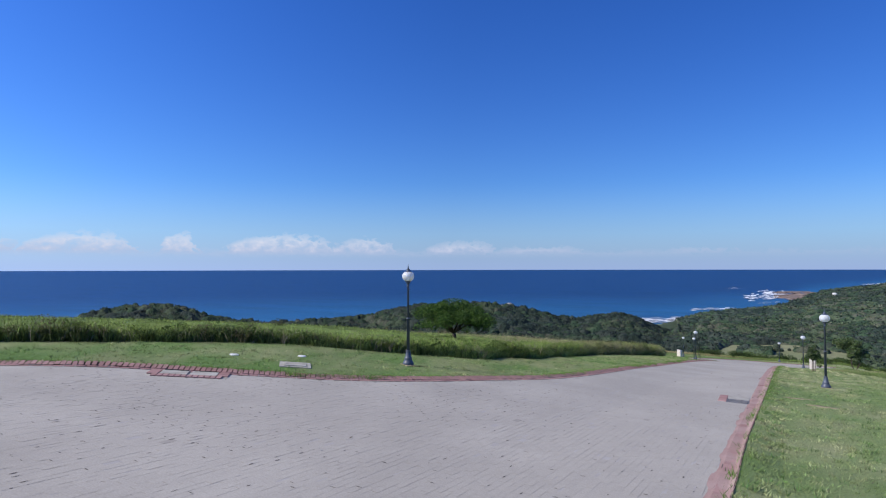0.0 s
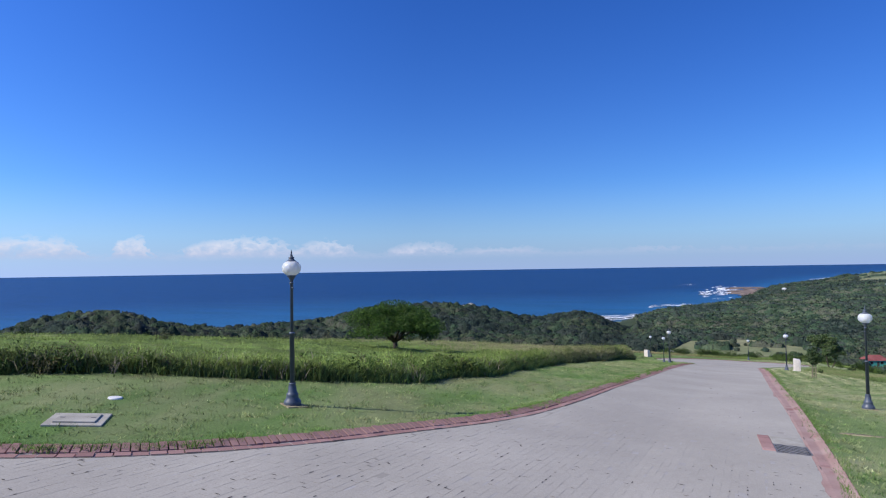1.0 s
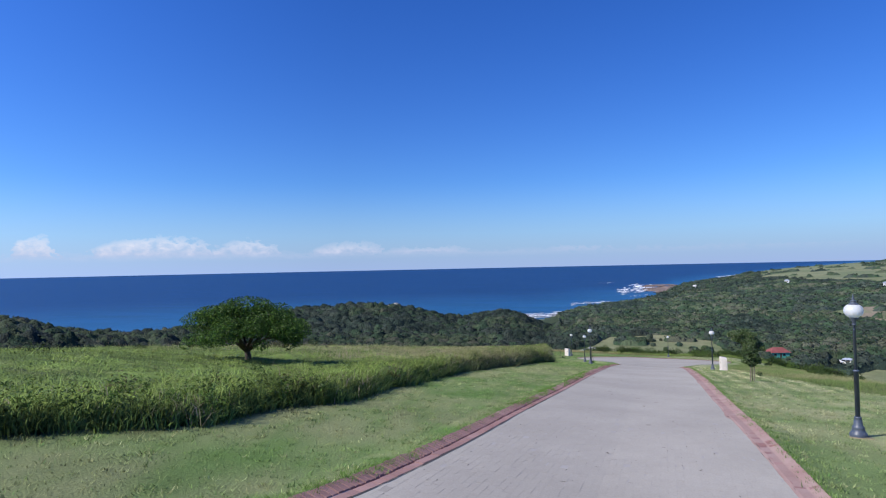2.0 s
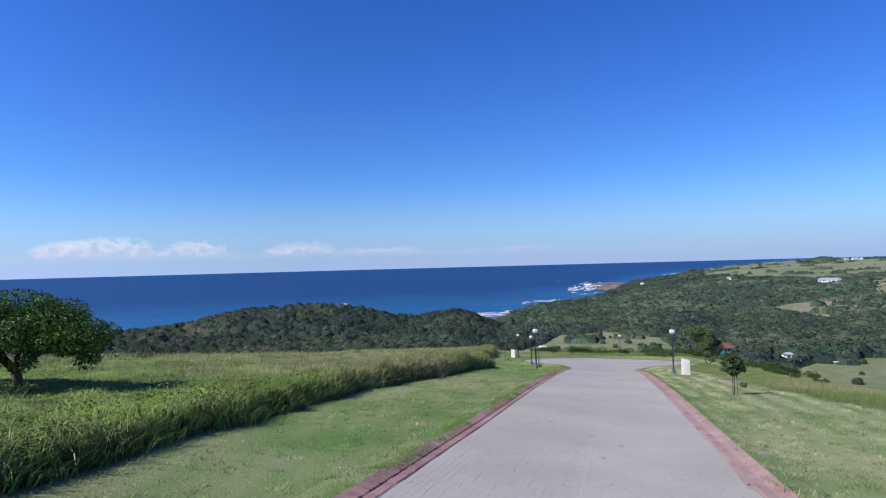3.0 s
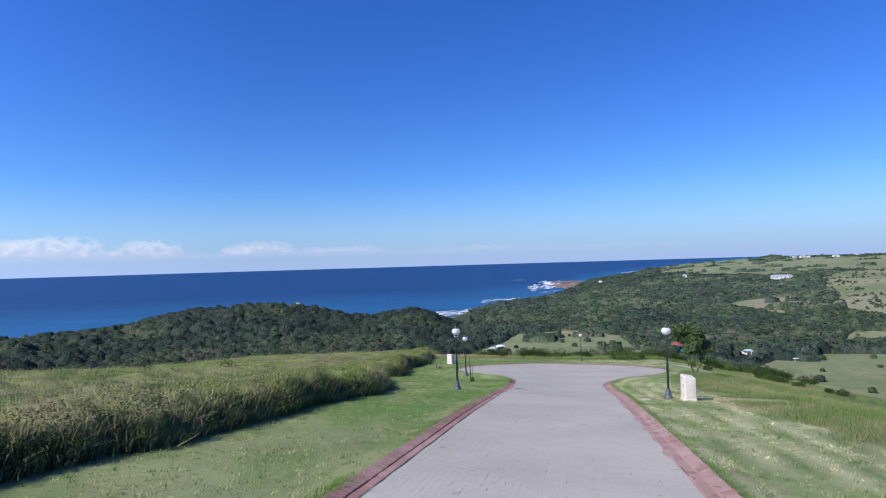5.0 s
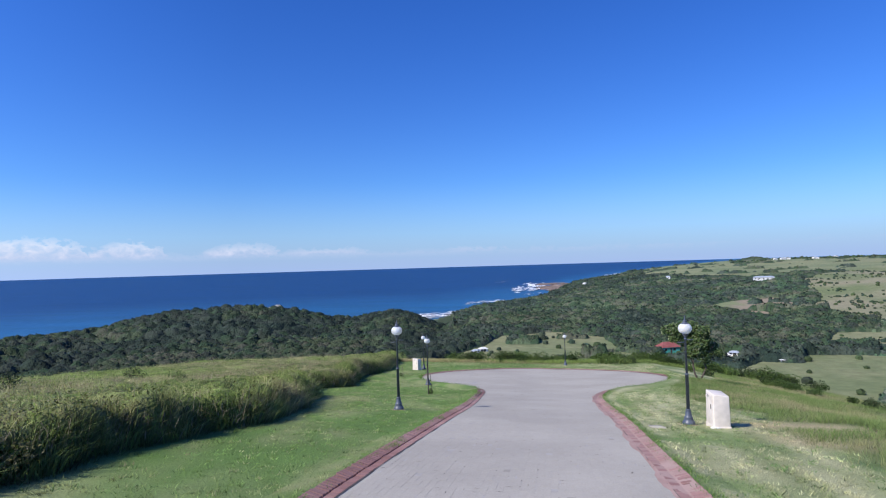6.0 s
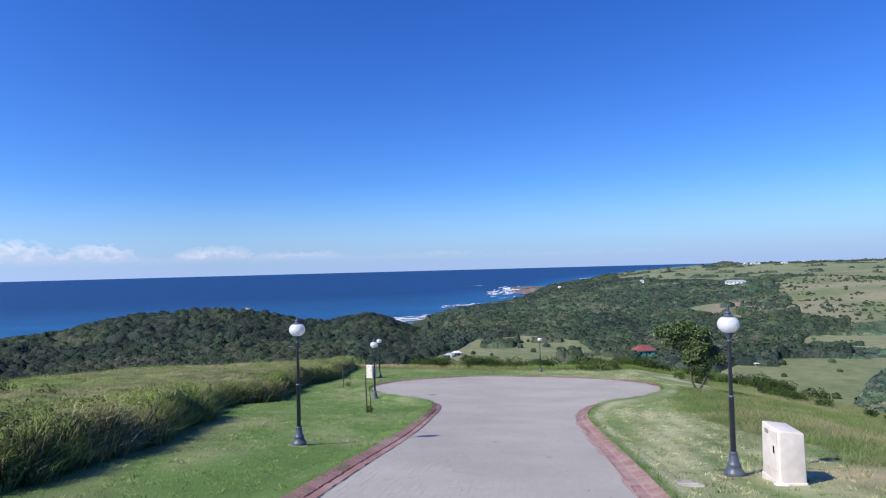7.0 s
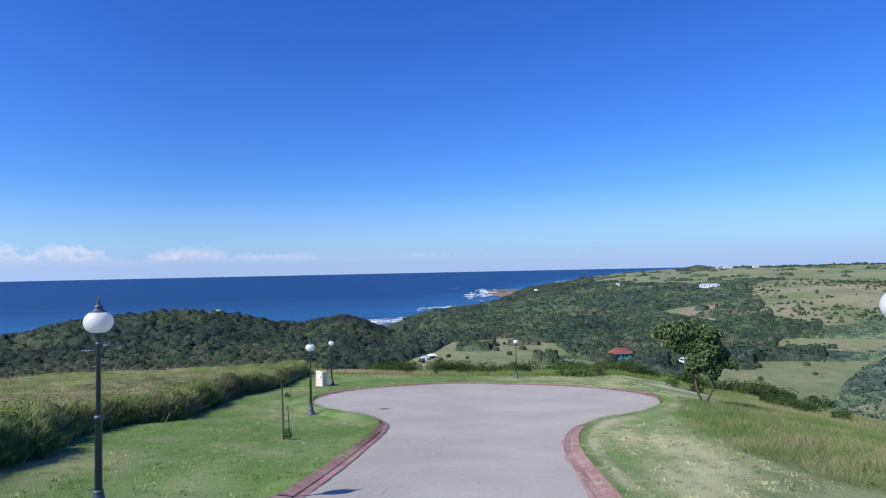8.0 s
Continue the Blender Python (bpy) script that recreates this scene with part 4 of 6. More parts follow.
def blob_points(rng, blobs, n, shell=0.55):
    """Points and outward normals filling ellipsoids (centre, radii)."""
    vol = np.array([b[1][0] * b[1][1] * b[1][2] for b in blobs]) ** 0.8
    which = rng.choice(len(blobs), n, p=vol / vol.sum())
    c = np.array([b[0] for b in blobs])[which]
    rad = np.array([b[1] for b in blobs])[which]
    d = rng.normal(0, 1, (n, 3))
    d /= np.linalg.norm(d, axis=1)[:, None]
    q = rng.uniform(shell**3, 1, n)[:, None] ** (1 / 3)
    nrm = d / rad
    nrm /= np.linalg.norm(nrm, axis=1)[:, None]
    nrm[:, 2] += 0.35
    return c + d * rad * q, nrm


def crown_part(blobs, n, size, colours, parent, seed, name="crown", label="", shell=0.55):
    rng = np.random.default_rng(seed)
    p, nrm = blob_points(rng, blobs, n, shell)
    tones = np.array(colours)[rng.integers(0, len(colours), n)] * rng.uniform(0.8, 1.2, (n, 1))
    v, f, t = leaf_cloud(p, nrm, size, rng, tones)
    ob = new(name, fast_mesh(name, v, f, M_LEAF, t))
    ob.parent = parent
    return tagged(ob, label)


def limbs(base_radius, forks, parent):
    """Trunk and boughs: each fork is a list of points; radius tapers along it."""
    bm = bmesh.new()
    for k, (points, r0, r1) in enumerate(forks):
        n = len(points)
        tube(points, [base_radius * (r0 + (r1 - r0) * i / (n - 1)) for i in range(n)], 7, bm)
    return part("trunk", bm, M_BARK, parent, "", True)


def acacia(x, y):
    tree = empty("umbrella_thorn_tree", x, y, 0, 0, "low spreading flat-topped thorn tree in long grass", "tree")
    rng = np.random.default_rng(12)
    tips, forks = [], []
    forks.append(([(0, 0, -0.2), (0.05, 0.02, 0.4), (-0.03, 0.0, 0.85)], 1.2, 0.9))
    for k in range(11):
        a = 2 * math.pi * k / 11 + rng.uniform(-0.2, 0.2)
        reach = rng.uniform(0.9, 2.15)
        tip = (reach * math.cos(a), reach * 0.85 * math.sin(a), 1.85 + rng.uniform(-0.3, 0.3) - 0.22 * reach)
        mid = (tip[0] * 0.45, tip[1] * 0.45, 1.15 + rng.uniform(-0.1, 0.2))
        forks.append(([(0, 0, 0.6), mid, tip], 0.7, 0.14))
        tips.append(tip)
    limbs(0.11, forks, tree)
    blobs = [((0.0, 0, 2.25), (1.05, 0.95, 0.40)), ((1.2, 0, 1.75), (0.9, 0.8, 0.5)), ((-1.25, 0, 1.7), (0.85, 0.8, 0.5))]
    for tx, ty, tz in tips:
        blobs.append(((tx, ty, tz + 0.22), (rng.uniform(0.5, 0.8), rng.uniform(0.5, 0.75), rng.uniform(0.34, 0.5))))
        blobs.append(((tx * 0.6 + rng.uniform(-0.2, 0.2), ty * 0.6, tz + 0.38), (0.6, 0.6, 0.34)))
    for k in range(13):
        a = 2 * math.pi * k / 13 + rng.uniform(-0.2, 0.2)
        reach = rng.uniform(1.55, 2.15)
        blobs.append(((reach * math.cos(a), reach * 0.85 * math.sin(a), rng.uniform(1.15, 1.5)), (rng.uniform(0.4, 0.65), 0.5, rng.uniform(0.2, 0.34))))
    for k in range(7):
        a = rng.uniform(0, 2 * math.pi)
        reach = rng.uniform(1.5, 2.3)
        blobs.append(((reach * math.cos(a), reach * 0.8 * math.sin(a), rng.uniform(0.80, 1.1)), (rng.uniform(0.22, 0.4), 0.3, rng.uniform(0.2, 0.34))))
    crown_part(blobs, 25000, 0.105, [(0.090, 0.172, 0.030), (0.058, 0.108, 0.025), (0.105, 0.185, 0.034), (0.042, 0.076, 0.021)], tree, 13, shell=0.5)
    return tree


def broadleaf(x, y, scale, seed, label, category="tree", rz=0.0):
    tree = empty("broadleaf_tree", x, y, rz, 0, label, category)
    rng = np.random.default_rng(seed)
    forks = [([(0, 0, -0.15), (-0.22, 0, 0.35), (-0.30, 0.02, 0.8), (-0.25, 0.05, 1.5), (-0.55, 0, 2.4)], 1.0, 0.3),
             ([(0, 0, -0.15), (0.24, 0.04, 0.3), (0.42, 0.0, 0.7), (0.2, 0, 1.15), (0.35, 0.1, 2.0)], 0.9, 0.3),
             ([(-0.27, 0, 0.9), (-0.7, 0.2, 1.9), (-1.2, 0.1, 2.9)], 0.5, 0.2), ([(0.3, 0, 1.3), (0.7, -0.2, 1.8), (0.95, 0, 2.2)], 0.5, 0.2),
             ([(-0.3, 0, 1.4), (-0.1, 0.3, 2.2), (0.2, 0.1, 3.1)], 0.5, 0.15)]
    forks = [([tuple(c * scale for c in p) for p in pts], a, b) for pts, a, b in forks]
    limbs(0.065 * scale, forks, tree)
    blobs = []
    for cx, cz, r in ((-1.6, 2.85, 0.42), (-1.05, 2.9, 0.6), (-0.4, 2.95, 0.62), (0.2, 2.85, 0.48), (-1.2, 2.4, 0.42), (-0.55, 2.35, 0.65), (0.15, 2.3, 0.62), (-0.15, 1.85, 0.6), (0.5, 1.9, 0.5), (0.95, 1.6, 0.38), (0.25, 1.4, 0.45), (-0.35, 1.45, 0.36), (0.9, 1.95, 0.3), (1.2, 1.5, 0.2), (0.5, 1.05, 0.24)):
        blobs.append(((cx * scale, rng.uniform(-0.35, 0.35) * scale, cz * scale), (r * scale, r * 0.9 * scale, r * 0.72 * scale)))
    crown_part(blobs, 3900, 0.215 * scale, [(0.088, 0.138, 0.046), (0.064, 0.106, 0.038), (0.125, 0.175, 0.064), (0.19, 0.225, 0.12)], tree, seed + 1)
    return tree


def sapling(x, y, rz=0.0):
    tree = empty("staked_sapling", x, y, rz, 0, "young round-headed sapling tied between pale stakes", "sapling")
    limbs(0.022, [([(0, 0, -0.1), (0.01, 0, 0.5), (0.0, 0.02, 1.2)], 1.0, 0.7), ([(0, 0, 0.7), (0.15, 0.05, 1.2)], 0.6, 0.3), ([(0, 0, 0.7), (-0.2, 0, 1.15)], 0.6, 0.3)], tree)
    blobs = [((0.02, 0, 1.45), (0.19, 0.18, 0.24)), ((-0.13, 0, 1.22), (0.27, 0.25, 0.24)), ((0.17, 0, 1.16), (0.26, 0.25, 0.24)), ((0.33, 0.05, 0.98), (0.18, 0.16, 0.15)), ((-0.31, 0, 0.98), (0.18, 0.16, 0.16)), ((0.0, 0, 0.88), (0.26, 0.22, 0.17)), ((0.14, 0, 1.62), (0.09, 0.09, 0.14)), ((-0.22, 0, 1.48), (0.08, 0.08, 0.13))]
    blobs = [((bx * 0.84, by * 0.84, bz * 0.94), (rx * 0.84, ry * 0.84, rz_ * 0.94)) for (bx, by, bz), (rx, ry, rz_) in blobs]
    crown_part(blobs, 640, 0.14, [(0.040, 0.070, 0.024), (0.058, 0.096, 0.034), (0.105, 0.145, 0.062)], tree, 31)
    crown_part([((0.30, 0, 0.36), (0.13, 0.1, 0.1))], 50, 0.09, [(0.035, 0.06, 0.02)], tree, 32, "sucker")
    for sx, sz in ((-0.07, 0.82), (0.08, 0.78)):
        part("stake", tube([(sx, 0, -0.15), (sx + 0.02, 0.01, sz)], [0.026, 0.022], 6), M_STAKE, tree, "pale round timber stake")
    return tree


def bare_stakes(x, y, tall, gap, rz, seed):
    st = empty("tree_stakes", x, y, rz, 0, "dark stakes round a struggling young plant on the lawn", "stakes")
    part("stake", tube([(0, 0, -0.15), (-0.03, 0.01, tall)], [0.03, 0.024], 6), M_DSTAKE, st)
    part("stake", tube([(gap, 0.05, -0.15), (gap - 0.05, 0.04, tall * 0.66)], [0.018, 0.012], 6), M_DSTAKE, st)
    part("tie", tube([(0, 0, tall * 0.5), (gap - 0.04, 0.04, tall * 0.45)], [0.008, 0.008], 5), M_DSTAKE, st)
    crown_part([((gap * 0.6, 0, 0.16), (0.14, 0.12, 0.13))], 90, 0.085, [(0.06, 0.10, 0.03), (0.09, 0.13, 0.04)], st, seed, "shoots")
    return st


def scrub(name, spots, per, leaf, colours, seed, label):
    """Low bushes joined into one thicket: spots are (x, y, radius, height)."""
    rng = np.random.default_rng(seed)
    V, Fc, T, base = [], [], [], 0
    for x, y, rad, hgt in spots:
        z = gz(x, y)
        n = int(per * (rad * rad + 0.4 * rad * hgt) * 2.2) + 30
        blobs = [((x + rng.uniform(-0.5, 0.5) * rad, y + rng.uniform(-0.5, 0.5) * rad, z + hgt * rng.uniform(0.25, 0.6)), (rad * rng.uniform(0.35, 0.65), rad * rng.uniform(0.35, 0.65), hgt * rng.uniform(0.3, 0.5))) for _ in range(6)]
        p, nrm = blob_points(rng, blobs, n)
        p[:, 2] = np.maximum(p[:, 2], height(p[:, 0], p[:, 1]) + 0.02)
        tone = np.array(colours)[rng.integers(0, len(colours))] * rng.uniform(0.75, 1.25)
        v, f, t = leaf_cloud(p, nrm, leaf, rng, tone * rng.uniform(0.75, 1.25, (n, 1)))
        V.append(v), Fc.append(f + base), T.append(t)
        base += len(v)
    return tagged(new(name, fast_mesh(name, np.vstack(V), np.vstack(Fc), M_LEAF, np.vstack(T))), label, "scrub", kind="stuff")


acacia(-13.7, 27.3)
broadleaf(9.2, 78.24, 1.07, 21, "small broad-leaved tree forking from the ground beside the turning circle")
sapling(4.57, 38.77)
bare_stakes(-5.55, 67.4, 1.45, 0.17, 20, 41)
bare_stakes(-10.6, 80.6, 1.15, 0.45, 0, 42)

brng = np.random.default_rng(50)
BROW = (17.5, 92.0, 19.5, 76.0)
spots = []
for _ in range(190):
    x = brng.uniform(-10, 24)
    y = 99.8 + brng.uniform(0, 1) ** 2 * 11 + 0.004 * x * x - 0.25 * max(0, x - 8)
    size = brng.uniform(0.7, 1.6)
    if math.sin(x * 1.3) + math.sin(x * 0.57 + 2) > -0.9 or y > 103:
        spots.append((x, y, size, size * brng.uniform(0.6, 0.9)))
spots += [(4.8, 96.6, 0.7, 0.7), (5.6, 96.3, 0.9, 0.85), (6.7, 96.4, 0.8, 0.7), (7.6, 96.9, 0.6, 0.6), (-4.8, 98.0, 0.35, 0.7), (11.5, 92.6, 0.7, 0.6), (12.8, 91.0, 0.8, 0.6)]
scrub("bank_scrub", spots, 62, 0.20, [(0.050, 0.085, 0.022), (0.070, 0.115, 0.026), (0.040, 0.060, 0.022), (0.085, 0.125, 0.035)], 51, "low green scrub on the bank beyond the turning circle")
spots = [(BROW[0] + (BROW[2] - BROW[0]) * t + brng.normal(0, 0.25), BROW[1] + (BROW[3] - BROW[1]) * t + brng.normal(0, 0.5), brng.uniform(0.45, 0.9), brng.uniform(0.4, 0.75)) for t in np.r_[brng.uniform(-0.02, 0.30, 20), brng.uniform(0, 1, 5)]]
scrub("slope_scrub", spots, 330, 0.12, [(0.050, 0.085, 0.024), (0.075, 0.115, 0.030), (0.042, 0.062, 0.024)], 52, "dark shrubs along the brow of the grass slope")
spots = [(brng.uniform(-38, -15), brng.uniform(12, 80), brng.uniform(0.3, 0.6), brng.uniform(0.55, 0.85)) for _ in range(36)]
spots += [(-16 + brng.uniform(-22, 3), 44 + brng.uniform(-6, 26), brng.uniform(0.5, 1.0), 1.3) for _ in range(10)]
scrub("field_scrub", spots, 190, 0.12, [(0.060, 0.090, 0.028), (0.045, 0.065, 0.026), (0.095, 0.095, 0.045)], 53, "weeds and small shrubs standing in the long grass")


# ---- grass ----
def blades(name, x, y, tall, width, lean, tone_low, tone_top, seed, label, wind=(0.6, 0.5), per=0, spread=1.0, simple=False, edge=None, base=0.0):
    """Bent grass blades joined into one sward, shaded softly like the sward's surface."""
    rng = np.random.default_rng(seed)
    n = len(x)
    z = height(x, y) + base
    a = rng.uniform(-1.1, 1.1, n) + 0.35
    side = np.c_[np.cos(a), -np.sin(a), np.zeros(n)] * (width * rng.uniform(0.7, 1.3, n))[:, None] * 0.5
    h = tall * rng.uniform(0.6, 1.15, n)
    bend = np.c_[rng.normal(wind[0] * 0.12, 0.62, n), rng.normal(wind[1] * 0.12, 0.62, n), np.zeros(n)] * (lean * h)[:, None]
    if per:
        hx, hy = (np.repeat(v.reshape(-1, per).mean(1), per) for v in (x, y))
        away = np.c_[x - hx, y - hy, np.zeros(n)] / spread
        bend = 0.8 * bend + away * (lean * h)[:, None] * 0.45
    root = np.c_[x, y, z - 0.02]
    mid = root + bend * 0.35 + np.c_[0 * h, 0 * h, h * 0.58]
    tip = root + bend + np.c_[0 * h, 0 * h, h * (1 - 0.22 * lean)]
    nrm = np.c_[-0.45 * np.sin(a), -0.45 * np.cos(a), 0.9 + 0 * a] + rng.normal(0, 0.34, (n, 3))
    if edge is not None:
        nrm[:, 0] += 1.1 * edge
    nrm /= np.linalg.norm(nrm, axis=1)[:, None]
    # blade colour: darker root painted in as shade within the sward, lighter tip
    if simple:
        V = np.stack([root - side, root + side, tip], 1).reshape(-1, 3)
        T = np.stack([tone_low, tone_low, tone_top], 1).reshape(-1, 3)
        return tagged(new(name, fast_mesh(name, V, np.arange(n * 3).reshape(-1, 3), M_BLADE, T, True, np.repeat(nrm, 3, 0))), label, "grass", kind="stuff")
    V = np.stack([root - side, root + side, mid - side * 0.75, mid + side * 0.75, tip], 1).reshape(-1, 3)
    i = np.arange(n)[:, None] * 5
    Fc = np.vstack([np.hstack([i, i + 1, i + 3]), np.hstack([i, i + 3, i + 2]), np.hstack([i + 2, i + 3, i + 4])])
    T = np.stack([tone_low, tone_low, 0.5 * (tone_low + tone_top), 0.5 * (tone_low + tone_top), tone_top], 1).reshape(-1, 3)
    return tagged(new(name, fast_mesh(name, V, Fc, M_BLADE, T, True, np.repeat(nrm, 5, 0))), label, "grass", kind="stuff")


def tufted(rng, x, y, per, spread):
    """Gathers blades into tufts round given centres."""
    return (np.repeat(x, per) + rng.normal(0, spread, len(x) * per), np.repeat(y, per) + rng.normal(0, spread, len(y) * per))


grng = np.random.default_rng(60)


def field_tones(x, y, rng):
    n = len(x)
    patch, clump, spot = fbm(x / 9, y / 9, 63), fbm(x / 1.8, y / 1.8, 64), fbm(x / 0.7, y / 0.7, 65)
    dry = smooth(0.38, 0.66, 0.50 * patch + 0.30 * clump + 0.20 * spot + 0.17 * smooth(14, 62, y) - 0.14)
    dry = np.clip(dry + rng.normal(0, 0.2, n), 0, 1)[:, None]
    weed = (smooth(0.54, 0.66, fbm(x / 1.3, y / 1.3, 66)) * (0.35 + 0.65 * smooth(0.40, 0.6, patch)))[:, None]
    # root tones set darker than tip tones, shade painted into the blade colour
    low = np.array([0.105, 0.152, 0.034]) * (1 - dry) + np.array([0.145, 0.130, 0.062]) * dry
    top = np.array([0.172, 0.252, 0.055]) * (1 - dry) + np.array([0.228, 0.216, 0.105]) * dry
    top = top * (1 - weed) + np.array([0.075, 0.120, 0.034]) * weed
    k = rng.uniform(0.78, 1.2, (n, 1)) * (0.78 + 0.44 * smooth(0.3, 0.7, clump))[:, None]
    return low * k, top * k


def mound(x, y):
    """How the long grass heaps up: tussocks with hollows between, taller down the slope."""
    tussock = np.maximum(crowns(x, y, 1.5, 202)[0], 0.8 * crowns(x, y, 0.8, 212)[0])
    return (0.18 + 0.75 * tussock + 0.30 * fbm(x / 0.5, y / 0.5, 102) + 0.35 * fbm(x / 3.7, y / 3.7, 104)) * (0.50 + 0.92 * smooth(10, 60, y))


# matted body of the long grass: a lumpy bank with a steep front
ty = np.arange(-3, 99, 0.22)
t_in = np.r_[0.02, 0.10, 0.22, 0.42, 0.65, 0.9, np.arange(1.2, 10, 0.33), np.arange(10, 34, 0.7), 34.5]
t_up = np.interp(t_in, [0.02, 0.10, 0.22, 0.5, 0.9, 2.3, 5.0, 33.5, 34.5], [-0.03, 0.26, 0.50, 0.64, 0.64, 0.50, 0.40, 0.36, -0.03])
TI, TY = np.meshgrid(t_in, ty)
TX = field_edge(TY) - TI - 0.10 - 0.25 * vnoise(TY * 1.7, TI * 0.7, 101) * (TI < 33)
lump = mound(TX, TY)
TZ = height(TX, TY) + np.where(t_up < 0, -0.03, t_up * lump)
nr, nc = TX.shape
ri, ci = np.meshgrid(np.arange(nr - 1), np.arange(nc - 1), indexing="ij")
tf = np.stack([ri * nc + ci, (ri + 1) * nc + ci, (ri + 1) * nc + ci + 1, ri * nc + ci + 1], -1).reshape(-1, 4)
t_low, t_top = field_tones(TX.ravel(), TY.ravel(), grng)
t_tone = 0.45 * t_low + 0.55 * t_top
tagged(new("grass_thatch", fast_mesh("grass_thatch", np.c_[TX.ravel(), TY.ravel(), TZ.ravel()], tf, M_THATCH, t_tone, True)), "matted body of the long grass at the field edge", "grass", kind="stuff")
# dense margin of the long grass
cy = grng.uniform(0, 97, 5600)
cx = field_edge(cy) - grng.exponential(0.8, 5600) - 0.06
bx, by = tufted(grng, cx, cy, 14, 0.10)
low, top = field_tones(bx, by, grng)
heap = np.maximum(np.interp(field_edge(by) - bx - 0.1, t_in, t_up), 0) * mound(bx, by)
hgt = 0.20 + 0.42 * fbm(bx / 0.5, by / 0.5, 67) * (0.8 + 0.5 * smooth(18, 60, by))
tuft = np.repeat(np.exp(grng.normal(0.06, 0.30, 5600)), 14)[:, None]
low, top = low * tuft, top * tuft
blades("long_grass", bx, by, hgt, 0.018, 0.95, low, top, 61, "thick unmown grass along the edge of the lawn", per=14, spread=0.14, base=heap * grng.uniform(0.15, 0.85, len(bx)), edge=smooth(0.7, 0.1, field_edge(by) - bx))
# leafy tangle over the matted grass
m = 80000
wy = 97 * grng.uniform(0, 1, m)
wi = grng.exponential(1.0, m) + 0.02
wi[: m // 2] = grng.uniform(0, 26, m // 2)
wx = field_edge(wy) - wi - 0.1
rise = np.interp(wi, t_in, t_up) * mound(wx, wy)
low, top = field_tones(wx, wy, grng)
wp = np.c_[wx, wy, height(wx, wy) + np.maximum(rise, 0) * np.where(wi < 0.5, grng.uniform(0.05, 1.25, m), grng.uniform(0.8, 1.25, m)) + 0.03]
up = np.tile([-0.1, -0.5, 0.75], (m, 1))
v, f, t = leaf_cloud(wp, up, 0.07, grng, (0.35 * low + 0.66 * top) * grng.uniform(0.85, 1.12, (m, 1)))
nrm = np.c_[1.3 * smooth(0.6, 0.1, wi), -0.25 + 0 * wi, 0.9 - 0.5 * smooth(0.6, 0.1, wi)] + grng.normal(0, 0.45, (m, 3))
nrm /= np.linalg.norm(nrm, axis=1)[:, None]
tagged(new("grass_tangle", fast_mesh("grass_tangle", v, f, M_BLADE, t, True, np.repeat(nrm, 4, 0))), "tangled leaves woven over the long grass", "grass", kind="stuff")
# dry stems standing out of the margin
m = 9000
cy = grng.uniform(2, 97, m)
cx = field_edge(cy) - grng.exponential(0.7, m) - 0.05
ok = grng.uniform(0, 1, m) < smooth(0.46, 0.60, fbm(cx / 1.9, cy / 1.9, 79)) + 0.10
cx, cy = cx[ok], cy[ok]
heap = np.maximum(np.interp(field_edge(cy) - cx - 0.1, t_in, t_up), 0) * mound(cx, cy)
stem = np.array([0.27, 0.235, 0.165]) * grng.uniform(0.6, 1.25, (len(cx), 1))
blades("dry_stems", cx, cy, grng.uniform(0.25, 0.6, len(cx)), 0.016, 0.8, stem * 0.8, stem, 68, "pale dry stems in the margin of the long grass", base=heap * grng.uniform(0.2, 0.8, len(cx)), edge=0.4 + 0 * cx)
# the field behind
cx = grng.uniform(-42, -6.5, 27000)
cy = grng.uniform(-2, 104, 27000)
ok = cx < field_edge(cy) - 0.4
cx, cy = cx[ok], cy[ok]
bx, by = tufted(grng, cx, cy, 10, 0.19)
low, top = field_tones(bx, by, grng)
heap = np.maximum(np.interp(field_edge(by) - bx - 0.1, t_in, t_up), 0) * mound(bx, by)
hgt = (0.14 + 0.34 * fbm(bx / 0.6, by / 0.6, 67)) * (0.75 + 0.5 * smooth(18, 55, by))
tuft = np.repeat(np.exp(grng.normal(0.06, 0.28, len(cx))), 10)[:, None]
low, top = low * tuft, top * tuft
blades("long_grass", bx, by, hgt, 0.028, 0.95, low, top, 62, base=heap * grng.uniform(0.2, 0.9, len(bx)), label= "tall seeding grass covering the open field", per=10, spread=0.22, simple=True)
# broad-leaved weeds woven through it
wy = grng.uniform(0, 97, 3000)
wx = field_edge(wy) - np.abs(grng.normal(0.1, 1.4, 3000)) - 0.1
keepw = fbm(wx / 2.2, wy / 2.2, 75) > 0.52
weeds = list(zip(wx[keepw][:520], wy[keepw][:520], grng.uniform(0.18, 0.42, 700), grng.uniform(0.35, 0.75, 700)))
scrub("field_weeds", weeds, 190, 0.085, [(0.090, 0.150, 0.030), (0.070, 0.120, 0.026), (0.130, 0.180, 0.045), (0.150, 0.140, 0.060)], 54, "leafy weeds mixed into the long grass")
# seed heads
cy = 98 - 66 * grng.uniform(0, 1, 42000) ** 1.4
cx = field_edge(cy) - grng.exponential(7.0, 42000) - 0.2
dryc = np.array([0.30, 0.255, 0.165]) * grng.uniform(0.75, 1.25, (42000, 1))
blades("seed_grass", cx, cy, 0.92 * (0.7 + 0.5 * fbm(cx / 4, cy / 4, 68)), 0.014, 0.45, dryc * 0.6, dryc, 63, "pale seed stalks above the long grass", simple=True)

